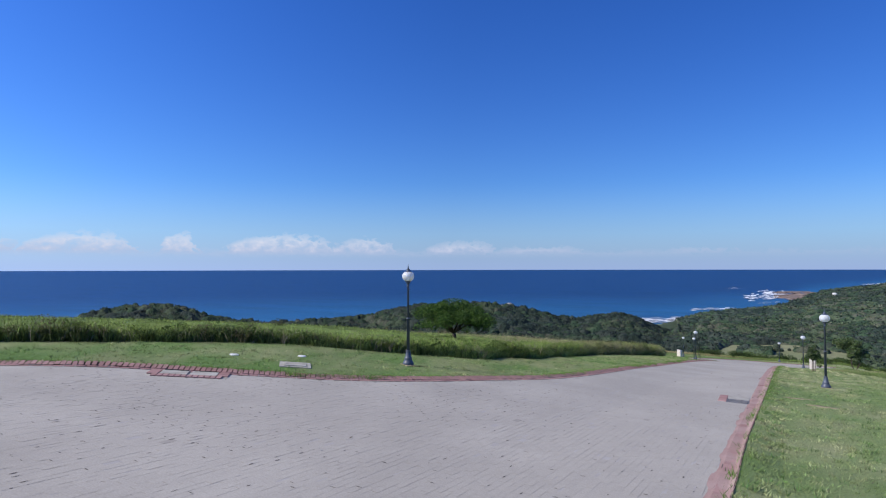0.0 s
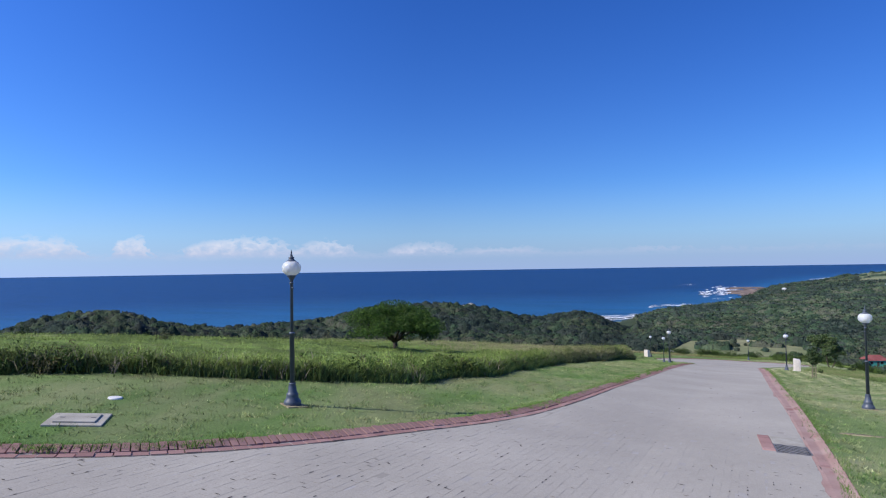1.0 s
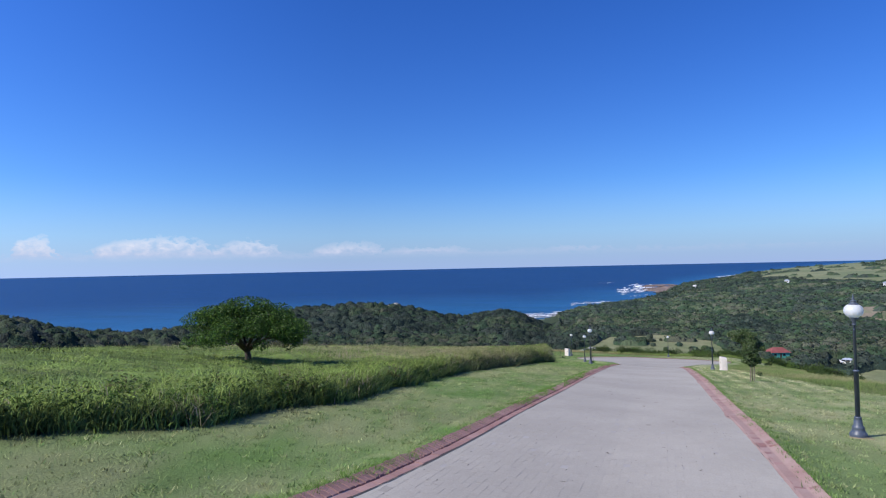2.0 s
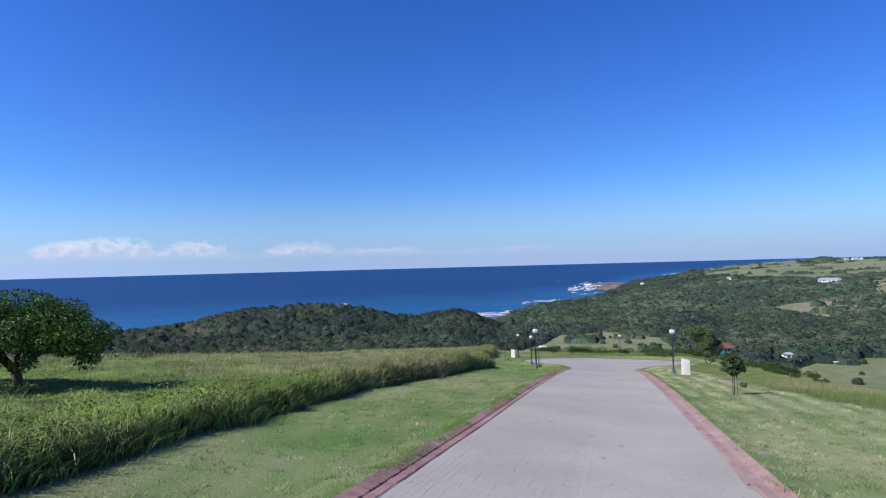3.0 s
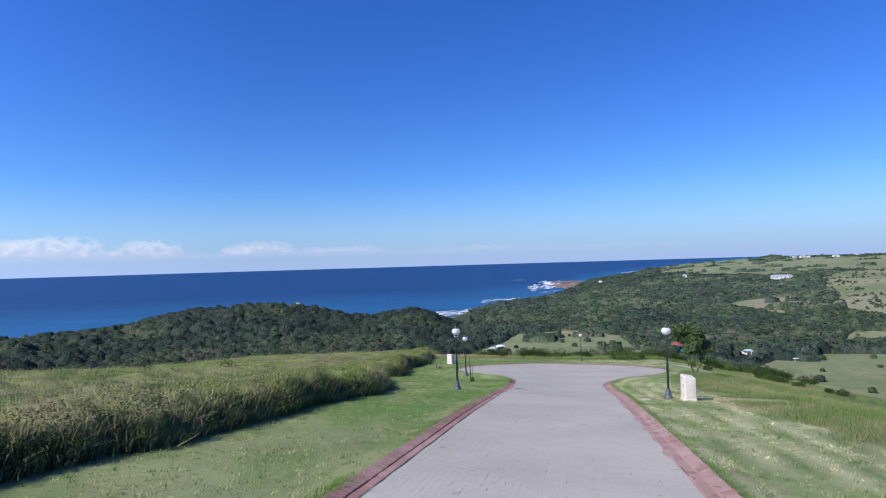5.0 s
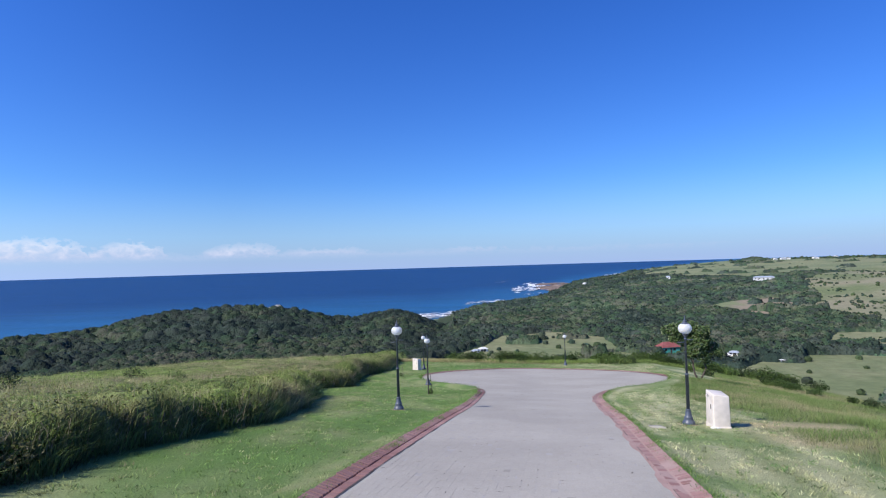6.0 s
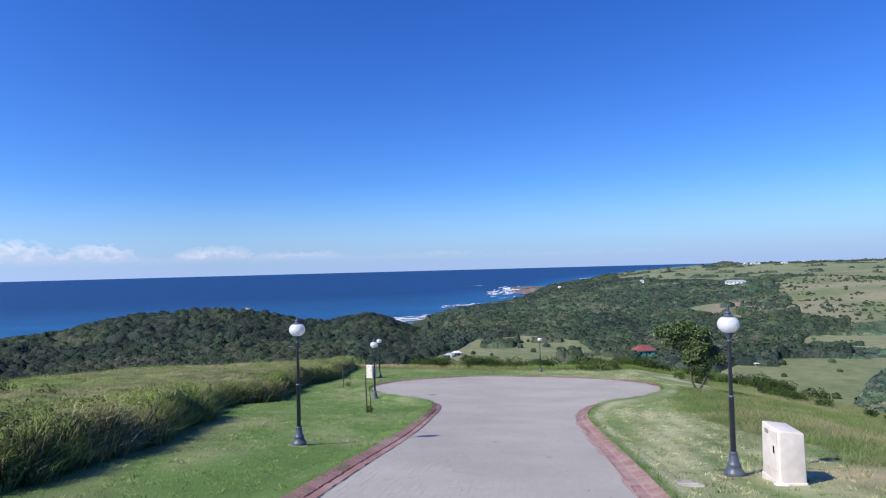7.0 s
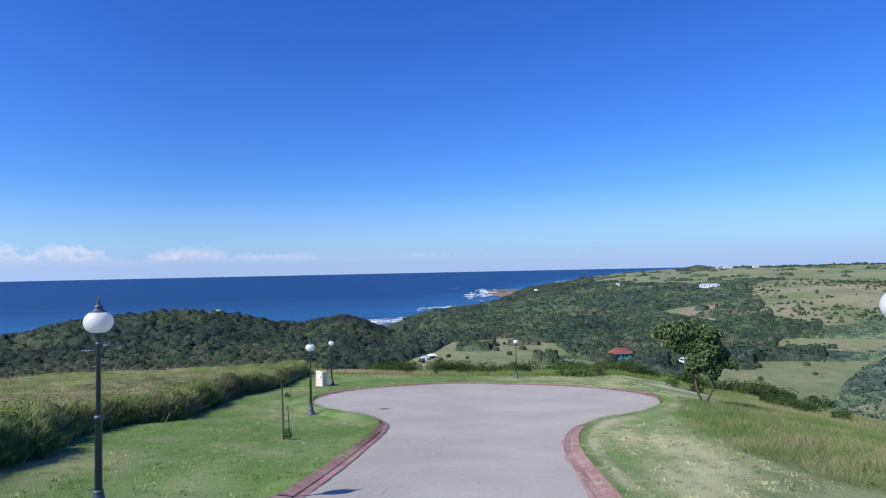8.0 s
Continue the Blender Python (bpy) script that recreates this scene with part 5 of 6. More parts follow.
# rough slope on the other side and beyond the circle
cx, cy = grng.uniform(6, 24, 24000), grng.uniform(14, 100, 24000)
ok = (cx > rough_edge(cy)) & (np.hypot((cx - 7.3) / 1.5, cy - 56.6) > 1) & (grng.uniform(0, 1, 24000) < 0.35 + 0.65 * smooth(12, 6, cx - rough_edge(cy)))
cx, cy = cx[ok], cy[ok]
bx, by = tufted(grng, cx, cy, 10, 0.16)
d = smooth(0.43, 0.65, 0.5 * fbm(bx / 5, by / 5, 69) + 0.5 * fbm(bx / 1.2, by / 1.2, 70))[:, None]
k = grng.uniform(0.75, 1.25, (len(bx), 1))
top = (np.array([0.135, 0.195, 0.058]) * (1 - d) + np.array([0.260, 0.248, 0.125]) * d) * k
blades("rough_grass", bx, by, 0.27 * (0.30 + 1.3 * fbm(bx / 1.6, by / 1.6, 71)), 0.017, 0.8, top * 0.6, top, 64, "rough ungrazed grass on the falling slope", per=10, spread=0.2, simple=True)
cx, cy = grng.uniform(-16, 14, 5000), grng.uniform(97.6, 108, 5000)
bx, by = tufted(grng, cx, cy, 5, 0.18)
d = smooth(0.4, 0.6, fbm(bx / 4, by / 4, 72))[:, None]
top = (np.array([0.180, 0.255, 0.065]) * (1 - d) + np.array([0.340, 0.300, 0.150]) * d) * grng.uniform(0.75, 1.25, (len(bx), 1))
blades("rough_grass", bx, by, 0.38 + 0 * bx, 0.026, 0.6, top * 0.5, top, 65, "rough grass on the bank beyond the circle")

berm_off = np.array([-0.02, 0.10, 0.32, 0.75])
berm_up = np.array([0.086, 0.074, 0.036, -0.03])
# mown lawn
cx, cy = grng.uniform(-14, 9, 76000), grng.uniform(-2, 98, 76000)
ok = (cx > field_edge(cy)) & ((cx < rough_edge(cy)) | (cy < 10)) & ~inside(lawn_hole, cx, cy)
cx, cy = cx[ok], cy[ok]
bx, by = tufted(grng, cx, cy, 8, 0.045)
lt = ground_colour(bx, by)
k = np.repeat(np.exp(grng.normal(-0.03, 0.28, len(bx) // 8)), 8)[:, None] * grng.uniform(0.8, 1.2, (len(bx), 1))
kind = np.repeat(grng.uniform(0, 1, len(bx) // 8) + 0.22 * (fbm(cx / 2.1, cy / 2.1, 76) - 0.5), 8)[:, None]
lt = np.where(kind < 0.11, np.array([0.255, 0.268, 0.128]), np.where(kind > 0.88, np.array([0.085, 0.155, 0.044]), lt))
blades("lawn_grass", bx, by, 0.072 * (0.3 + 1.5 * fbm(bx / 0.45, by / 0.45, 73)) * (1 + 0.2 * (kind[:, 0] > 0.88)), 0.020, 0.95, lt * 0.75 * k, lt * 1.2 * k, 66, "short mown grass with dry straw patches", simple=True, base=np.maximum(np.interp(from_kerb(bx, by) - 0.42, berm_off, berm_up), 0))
# longer fringe creeping over the kerb
overgrown = smooth(70.8, 73.2, kerb_line[:, 1]) * smooth(83, 79.5, kerb_line[:, 1])
bn = len(kerb_line)
berm_pts = np.vstack([np.c_[kerb_line + kerb_out * (KERB_W + o - creep * overgrown)[:, None], height(*(kerb_line + kerb_out * (KERB_W + o - creep * overgrown)[:, None]).T) + u + swell * overgrown + 0.012 * (fbm(kerb_line[:, 0] * 2, kerb_line[:, 1] * 2 + o, 77) - 0.5)] for o, u, creep, swell in zip(berm_off, berm_up, (0.26, 0.16, 0.05, 0.0), (0.04, 0.075, 0.07, 0.0))])
bi = np.arange(bn - 1)[:, None]
berm_f = np.vstack([np.hstack([bi + r * bn, bi + 1 + r * bn, bi + 1 + (r + 1) * bn, bi + (r + 1) * bn]) for r in range(3)])
tagged(new("lawn_edge", fast_mesh("lawn_edge", berm_pts, berm_f[:, ::-1], M_GROUND, ground_colour(berm_pts[:, 0], berm_pts[:, 1]), True)), "turf edge grown level with the kerb", "lawn", kind="structure")
pick = grng.integers(0, len(kerb_line), 9000)
upper = np.where((kerb_line[:, 0] < 0) & (kerb_line[:, 1] > 2) & (kerb_line[:, 1] < 40))[0]
pick[:3200] = upper[grng.integers(0, len(upper), 3200)]
lobe = np.where(kerb_line[pick, 0] > 0, 0.07, 0.13) * smooth(0.50, 0.72, fbm(kerb_line[pick, 0] / 0.7, kerb_line[pick, 1] / 0.7, 78))
off = KERB_W[pick] - 0.05 - lobe - 0.26 * overgrown[pick] + np.abs(grng.normal(0, 0.09, 9000))
cx, cy = (kerb_line[pick] + kerb_out[pick] * off[:, None]).T
ok = grng.uniform(0, 1, 9000) < 0.25 + 0.75 * smooth(0.35, 0.6, fbm(cx / 1.3, cy / 1.3, 74))
bx, by = tufted(grng, cx[ok], cy[ok], 6, 0.05)
fg = np.array([0.095, 0.175, 0.032]) * grng.uniform(0.7, 1.3, (len(bx), 1))
blades("kerb_grass", bx, by, 0.115 + 0.08 * np.repeat(overgrown[pick][ok], 6), 0.014, 0.7, fg * 0.7, fg, 67, base=0.055, label="longer green grass creeping over the kerb", simple=True)


# ---- street lamps ----
def street_lamp(x, y, rz, label):
    lamp = empty("street_lamp", x, y, rz, 0.02, label, "street lamp", "globe lamps along the estate road")
    part("base", lathe([(0.165, -0.1), (0.165, 0.05), (0.158, 0.07), (0.125, 0.11), (0.112, 0.17), (0.118, 0.19), (0.10, 0.215), (0.085, 0.24), (0.075, 0.34), (0.062, 0.37), (0.070, 0.385), (0.070, 0.40), (0.05, 0.415)], 20), M_IRON, lamp, "", True)
    part("lower_pole", lathe([(0.047, 0.40), (0.045, 1.35), (0.056, 1.352), (0.056, 1.375), (0.034, 1.39)], 16), M_IRON, lamp, "", True)
    part("upper_pole", lathe([(0.031, 1.38), (0.028, 2.32), (0.040, 2.325), (0.040, 2.345), (0.028, 2.36)], 16), M_IRON, lamp, "", True)
    part("cup", lathe([(0.028, 2.35), (0.034, 2.39), (0.055, 2.43), (0.086, 2.47), (0.090, 2.485), (0.06, 2.487)], 20), M_IRON, lamp, "", True)
    prof = [(0.085, 2.483)] + [(0.182 * math.sin(a) ** 0.92, 2.626 - 0.155 * math.cos(a)) for a in np.linspace(0.42, 2.62, 14)] + [(0.085, 2.752)]
    part("globe", lathe(prof, 28), M_OPAL, lamp, "opal white globe", True)
    part("cap", lathe([(0.100, 2.742), (0.108, 2.752), (0.104, 2.760), (0.075, 2.775), (0.052, 2.80), (0.046, 2.815), (0.058, 2.822), (0.058, 2.832), (0.030, 2.85), (0.020, 2.87)], 20), M_IRON, lamp, "", True)
    part("finial", lathe([(0.018, 2.862), (0.028, 2.882), (0.012, 2.90), (0.016, 2.915), (0.008, 2.95), (0.003, 2.99)], 12), M_IRON, lamp, "", True)
    for side, z in ((-1, 2.245), (1, 2.31)):
        arm = tube([(side * 0.02, 0, z), (side * 0.195, 0, z)], [0.012, 0.012], 8)
        bmesh.ops.create_uvsphere(arm, u_segments=8, v_segments=6, radius=0.017, matrix=Matrix.Translation((side * 0.198, 0, z)))
        part("ladder_arm", arm, M_IRON, lamp, "", True)
    for a in (45, 135, 225, 315):
        part("bolt", lathe([(0.012, 0.05), (0.012, 0.085), (0.006, 0.09)], 6), M_GRATE, lamp).matrix_basis = pose(0.142 * math.cos(radians(a)), 0.142 * math.sin(radians(a)), 0.0)
    return lamp


LAMPS = [(-6.26, 11.2, 138, "blue-grey lamp post with white globe on the lawn by the junction"), (4.70, 23.40, 75, "blue-grey lamp post with white globe on the lawn above the sapling"),
         (-4.65, 58.27, 10, "blue-grey lamp post with white globe near the long grass"), (4.13, 56.12, 5, "blue-grey lamp post with white globe beside a cream kiosk"),
         (-7.03, 74.31, 40, "blue-grey lamp post with white globe near the turning circle"), (-10.47, 89.0, 30, "blue-grey lamp post with white globe next to the far kiosk"),
         (1.38, 95.7, 70, "blue-grey lamp post with white globe beyond the turning circle")]
for lx, ly, lr, text in LAMPS:
    street_lamp(lx, ly, lr, text)
    pad = empty("lamp_plinth", lx, ly, lr + 15, 0, "rough earth-stained concrete pad under a lamp post", "plinth", lying=True)
    part("slab", block(0.44, 0.42, 0.10, (-0.03, -0.02, -0.085), 0.012), M_SOIL, pad)


# ---- service kiosks ----
def kiosk(x, y, rz, label):
    box = empty("service_kiosk", x, y, rz, 0, label, "kiosk", "cream service kiosks")
    bm = bmesh.new()
    w, d, h = 0.215, 0.31, 0.95
    # slightly tapering shell, roof falling to one side
    low = [bm.verts.new((sx * w, sy * d, 0.0)) for sx, sy in ((-1, -1), (1, -1), (1, 1), (-1, 1))]
    top = [bm.verts.new((sx * w * 0.95, sy * d * 0.95, h - (0.03 if sy < 0 else 0.0) - (0.05 if sx > 0 else 0.0))) for sx, sy in ((-1, -1), (1, -1), (1, 1), (-1, 1))]
    for k in range(4):
        bm.faces.new((low[k], low[(k + 1) % 4], top[(k + 1) % 4], top[k]))
    bm.faces.new(top)
    bm.faces.new(low[::-1])
    bmesh.ops.bevel(bm, geom=[e for e in bm.edges], offset=0.022, segments=3, affect="EDGES", profile=0.5)
    part("body", bm, M_CREAM, box, "", True)
    part("plinth", block(0.45, 0.645, 0.20, (0, 0, -0.12), 0.015), M_CREAM, box)
    door = part("door", block(0.014, 0.46, 0.64, (-w - 0.001, 0.0, 0.24), 0.005), M_CREAM, box)
    part("handle", block(0.016, 0.032, 0.12, (-w - 0.012, -0.15, 0.52), 0.004), M_DARK, door, "black lock handle")
    for z in (0.34, 0.76):
        part("hinge", block(0.014, 0.02, 0.06, (-w - 0.008, 0.225, z), 0.004), M_CREAM, door)
    for k in range(3):
        # solid black strips on the shell stand for the shaded slots
        part("vent_slot", block(0.010, 0.12, 0.008, (-w - 0.008, 0.08, 0.80 + 0.025 * k)), M_DARK, box)
    return box


kiosk(4.81, 55.75, 5, "cream moulded service kiosk on the lawn beside a lamp post")
kiosk(-10.85, 88.05, 60, "cream moulded service kiosk beside the far lamp post")


# ---- covers and markers in the lawn ----
def chamber_cover(x, y, w, d, rz, label):
    c = empty("inspection_cover", x, y, rz, -0.035, label, "inspection cover", lying=True)
    part("frame", block(w, d, 0.16, (0, 0, -0.10), 0.012), M_CONCRETE, c)
    part("lid", block(w * 0.70, d * 0.66, 0.03, (0, 0, 0.052), 0.008), M_CONCRETE, c)
    for s in (-1, 1):
        part("lifting_eye", block(0.07, 0.03, 0.006, (s * w * 0.26, 0, 0.081), 0.002), M_GRATE, c)
    return c


def marker(x, y, label):
    m = empty("marker_disc", x, y, 0, -0.02, label, "marker", lying=True)
    part("disc", lathe([(0.125, -0.05), (0.125, 0.03), (0.11, 0.045), (0.05, 0.05)], 18), M_WHITE, m)
    return m


chamber_cover(-7.55, 7.80, 0.80, 0.76, 44, "square weathered concrete inspection cover set in the lawn")
chamber_cover(3.12, 55.25, 0.46, 0.40, 4, "small flat concrete inspection cover near the kerb")
marker(-9.5, 7.5, "white painted marker disc set in the lawn")
marker(-8.55, 9.12, "white painted marker disc set in the lawn")
marker(4.66, 55.45, "white painted marker disc beside the kiosk")


# ---- road drains ----
def gully(x, y, rz):
    g = empty("road_gully", x, y, rz, 0.022, "iron road gully with concrete slab and brick surround", "gully", lying=True)
    part("slab", block(0.56, 0.92, 0.10, (0.06, 0.42, -0.075), 0.01), M_CONCRETE, g)
    # black plate close under the bars stands for the unlit pit
    part("sump", block(0.52, 0.78, 0.05, (0.06, -0.46, -0.032)), M_DARK, g)
    frame_bm = bmesh.new()
    for bx, by, bw, bd in ((-0.215, -0.46, 0.03, 0.84), (0.335, -0.46, 0.03, 0.84), (0.06, -0.865, 0.52, 0.03), (0.06, -0.065, 0.52, 0.03)):
        block(bw, bd, 0.05, (bx, by, -0.024), 0.004, frame_bm)
    part("grate_frame", frame_bm, M_GRATE, g)
    slant = math.tan(radians(38))
    for k in range(8):
        start = -0.80 + 0.17 * k
        ends = [(x, start - slant * (x + 0.20)) for x in np.linspace(-0.20, 0.32, 53)]
        ends = [(x, y) for x, y in ends if -0.85 < y < -0.08]
        if len(ends) > 6:
            (xa, ya), (xb, yb) = ends[0], ends[-1]
            part("bar", block(math.hypot(xb - xa, yb - ya), 0.065, 0.014, ((xa + xb) / 2, (ya + yb) / 2, 0.013), 0.004, turn=pose(0, 0, 0, 0, 0, -38)), M_GRATE, g)
    for k in range(14):
        part("brick", block(0.215, 0.105, 0.05, (-0.34, -0.78 + 0.118 * k + 0.05, -0.020), 0.008), M_BRICK, g)
    return g


gully(2.24, 15.5, 3)


def kerb_inlet(x, y, rz):
    g = empty("kerb_inlet", x, y, rz, 0.02, "pair of concrete inlet slabs with brick surround at the kerb", "kerb inlet", lying=True)
    for s in (-1, 1):
        part("slab", block(0.56, 0.40, 0.08, (s * 0.31, 0, -0.035), 0.012), M_CONCRETE, g)
        # solid black strip stands for the shade inside the opening
        part("throat", block(0.50, 0.06, 0.02, (s * 0.31, 0.225, 0.03)), M_DARK, g)
    for k in range(12):
        part("brick", block(0.108, 0.22, 0.07, (-0.66 + 0.12 * k, -0.32, -0.025), 0.01), M_BRICK, g)
    for s in (-1, 1):
        for k in range(4):
            part("brick", block(0.22, 0.108, 0.07, (s * 0.72, -0.16 + 0.118 * k, -0.025), 0.01), M_BRICK, g)
    return g


kerb_inlet(-7.75, 4.75, 42)


# ---- houses in the valley and beyond ----
def house(az, r, w, d, h, pitch, rz, wall, roof, label, lift=0.0):
    x, y = EX + r * math.sin(radians(az)), EY + r * math.cos(radians(az))
    hs = empty("house", x, y, rz, lift, label, "house")
    bm = bmesh.new()
    block(w, d, h + 1.5, (0, 0, -1.5), 0, bm)
    part("wall", bm, wall, hs)
    bm = bmesh.new()
    e = 0.5
    pts = [(-w / 2 - e, -d / 2 - e, h), (w / 2 + e, -d / 2 - e, h), (w / 2 + e, d / 2 + e, h), (-w / 2 - e, d / 2 + e, h), (-w / 2 + d * 0.3, 0, h + pitch), (w / 2 - d * 0.3, 0, h + pitch)]
    vs = [bm.verts.new(p) for p in pts]
    for f in ((0, 1, 5, 4), (1, 2, 5), (2, 3, 4, 5), (3, 0, 4), (3, 2, 1, 0)):
        bm.faces.new([vs[k] for k in f])
    part("roof", bm, roof, hs)
    n = max(1 if w < 2 else 2, int(w / 4))
    pane = 1.0 if w > 2 else 0.35
    for k in range(n):
        part("window", block(1.2 * pane, 0.1, 1.1 * pane, (-w / 2 + (k + 0.5) * w / n - 0.6 * pane, -d / 2, h * 0.35)), M_GLASS, hs)
    part("door", block(0.95 * pane, 0.1, min(2.0, h * 0.85), (-w / 2 + (1 if n > 1 else 0.75) * w / n - 0.05, -d / 2 - 0.01, 0)), M_DSTAKE, hs)
    return hs


house(9.9, 296, 8.4, 6.2, 2.4, 2.2, 20, M_TEAL, M_ROOF, "teal cottage with a red tiled roof among valley trees", 1.2)
house(-7.6, 302, 3.6, 3.0, 1.4, 0.8, -15, M_WHITE, M_GREYROOF, "white cottage with grey sheet roof at the wood's edge", -0.5)
house(-6.9, 306, 3.5, 3, 2.0, 0.8, 30, M_WHITE, M_WHITE, "small white outbuilding at the wood's edge", -0.6)
house(14.6, 292, 3.4, 2.6, 1.4, 0.8, 25, M_WHITE, M_WHITE, "white farm shed among valley trees", -0.4)
house(15.3, 296, 3.6, 3, 1.7, 0.7, -20, M_WHITE, M_GREYROOF, "white outbuilding with a grey roof", 0.0)
house(18.9, 283, 1.3, 1.0, 0.8, 0.25, 10, M_WHITE, M_WHITE, "small white hut in the meadow", 0.2)
house(17.55, 815, 22, 8, 3.0, 1.4, -8, M_WHITE, M_GREYROOF, "long white house on the far slope", 3.0)
hrng = np.random.default_rng(80)
for az0, az1, r, count in ((17.5, 20.0, 2250, 6), (21.0, 22.6, 2200, 4), (9.4, 10.2, 1010, 1), (2.6, 3.2, 1290, 1)):
    for _ in range(count):
        house(hrng.uniform(az0, az1), r * hrng.uniform(0.96, 1.02), hrng.uniform(9, 18) * (1 if r > 2000 else 0.5), hrng.uniform(7, 10) * (1 if r > 2000 else 0.5), hrng.uniform(2.6, 4.2), 1.4, hrng.uniform(-40, 40), M_WHITE, M_WHITE if hrng.uniform() < 0.6 else M_GREYROOF, "white house on the distant ridge", 3.5 if r < 2000 else 0.5)


# ---- paving ----
xs, ys = np.arange(-24, 22, 0.5), np.arange(-19, 93, 0.5)
QX, QY = np.meshgrid(xs, ys)
keep = inside(np.vstack([(kerb_line + kerb_out * 0.2)[::3], CLOSE]), QX + 0.25, QY + 0.25).ravel()
qx, qy = QX.ravel()[keep], QY.ravel()[keep]
cor = np.stack([np.c_[qx, qy], np.c_[qx + 0.5, qy], np.c_[qx + 0.5, qy + 0.5], np.c_[qx, qy + 0.5]], 1).reshape(-1, 2)
road = new("road", fast_mesh("road", np.c_[cor, height(cor[:, 0], cor[:, 1]) + 0.0361], np.arange(len(cor)).reshape(-1, 4), M_BED))
tagged(road, "grey concrete block paving of the estate road", "road", kind="structure")

# kerb bed: a low mortar ramp under the bricks
kz = lambda p, dz: np.c_[p, height(p[:, 0], p[:, 1]) + dz]
k_in, k_mid, k_out, k_low = kerb_line - kerb_out * 0.02, kerb_line + kerb_out * 0.18, kerb_line + kerb_out * KERB_W[:, None], kerb_line + kerb_out * (KERB_W + 0.06)[:, None]
rows_k = [kz(k_in, 0.01), kz(k_in, 0.036), kz(k_mid, 0.012), kz(k_out, 0.070), kz(k_low, -0.03)]
n = len(kerb_line)
i = np.arange(n - 1)[:, None]
kf = np.vstack([np.hstack([i + a * n, i + 1 + a * n, i + 1 + (a + 1) * n, i + (a + 1) * n]) for a in range(4)])
kerb = new("kerb", fast_mesh("kerb", np.vstack(rows_k), kf[:, ::-1], M_MORTAR))
tagged(kerb, "low sloping red brick kerb edging the paving", "kerb", kind="structure")


def loose_bricks(centres, along, out, length, width, lift_in, lift_out, rng, ease_by=0.005):
    """Slightly uneven bricks: 8 corners each, top face eased inwards. Returns corner arrays n x 8 x 3."""
    n = len(centres)
    tops, lows = [], []
    j = rng.normal(0, 0.0006 if ease_by < 0.002 else 0.003, n)
    for sa, so in ((-1, -1), (1, -1), (1, 1), (-1, 1)):
        for dst, ease in ((tops, ease_by), (lows, 0.0)):
            p = centres + along * (sa * (length / 2 - ease))[:, None] + out * (so * (width / 2 - ease))[:, None]
            slope = np.where(so < 0, lift_in, lift_out)
            g = height(p[:, 0], p[:, 1])
            zt = g + slope + j if dst is tops else g - 0.005
            dst.append(np.c_[p, zt])
    return np.stack(lows + tops, 1)


BOX_F = np.array([[4, 5, 6, 7], [0, 1, 5, 4], [1, 2, 6, 5], [2, 3, 7, 6], [3, 0, 4, 7]])


def lay(name, corners, near, material, parent, label):
    """The nearest pieces as parts of their own, the rest joined."""
    for c in corners[near]:
        mid = c.mean(0)
        ob = new(name, fast_mesh(name, c - mid, BOX_F, material))
        ob.location = mid
        ob.parent = parent
    rest = corners[~near]
    f = BOX_F[None] + (np.arange(len(rest)) * 8)[:, None, None]
    away = (rest[:, 0, 1] > 66) | (rest[:, 0, 1] < 0) | (rest[:, 0, 0] < -9)
    f = np.vstack([f[~away].reshape(-1, 4), f[away][:, 0]])
    ob = new(name + "_field", fast_mesh(name + "_field", rest.reshape(-1, 3), f, material))
    ob.parent = parent
    tagged(ob, label, kind="stuff")


prng = np.random.default_rng(90)
# soldier course
run = np.arange(0, len(kerb_line) * 0.1 - 0.2, 0.118)
at = lambda arr, s: np.c_[np.interp(s / 0.1, np.arange(len(arr)), arr[:, 0]), np.interp(s / 0.1, np.arange(len(arr)), arr[:, 1])]
c0, al, ou = at(kerb_line, run), at(kerb_dir, run), at(kerb_out, run)
L = np.where(c0[:, 0] > 0, 0.114, 0.106) * prng.uniform(0.95, 1.03, len(run))
W = np.interp(run / 0.1, np.arange(len(KERB_W)), KERB_W) - 0.21
soldier = loose_bricks(c0 + ou * (0.19 + W / 2)[:, None], al, ou, L, W, 0.054 + prng.normal(0, 0.003, len(run)), 0.104 + prng.normal(0, 0.004, len(run)), prng)
near = np.zeros(len(run), bool)
near[np.where((c0[:, 1] > 5.5) & (c0[:, 1] < 22) & (c0[:, 0] < 0))[0][:170]] = True
near[np.where((c0[:, 1] > 48) & (c0[:, 1] < 64) & (c0[:, 0] > 0))[0][:110]] = True
lay("brick", soldier, near, M_BRICK, kerb, "red kerb bricks laid on end")
# gutter course
run = np.arange(0, len(kerb_line) * 0.1 - 0.3, 0.212)
c0, al, ou = at(kerb_line, run), at(kerb_dir, run), at(kerb_out, run)
gut = loose_bricks(c0 + ou * 0.09, al, ou, np.full(len(run), 0.20), np.full(len(run), 0.15), 0.046 + prng.normal(0, 0.002, len(run)), 0.047 + prng.normal(0, 0.003, len(run)), prng)
lay("gutter_brick", gut, np.zeros(len(run), bool), M_BRICK, kerb, "red gutter bricks laid lengthwise")

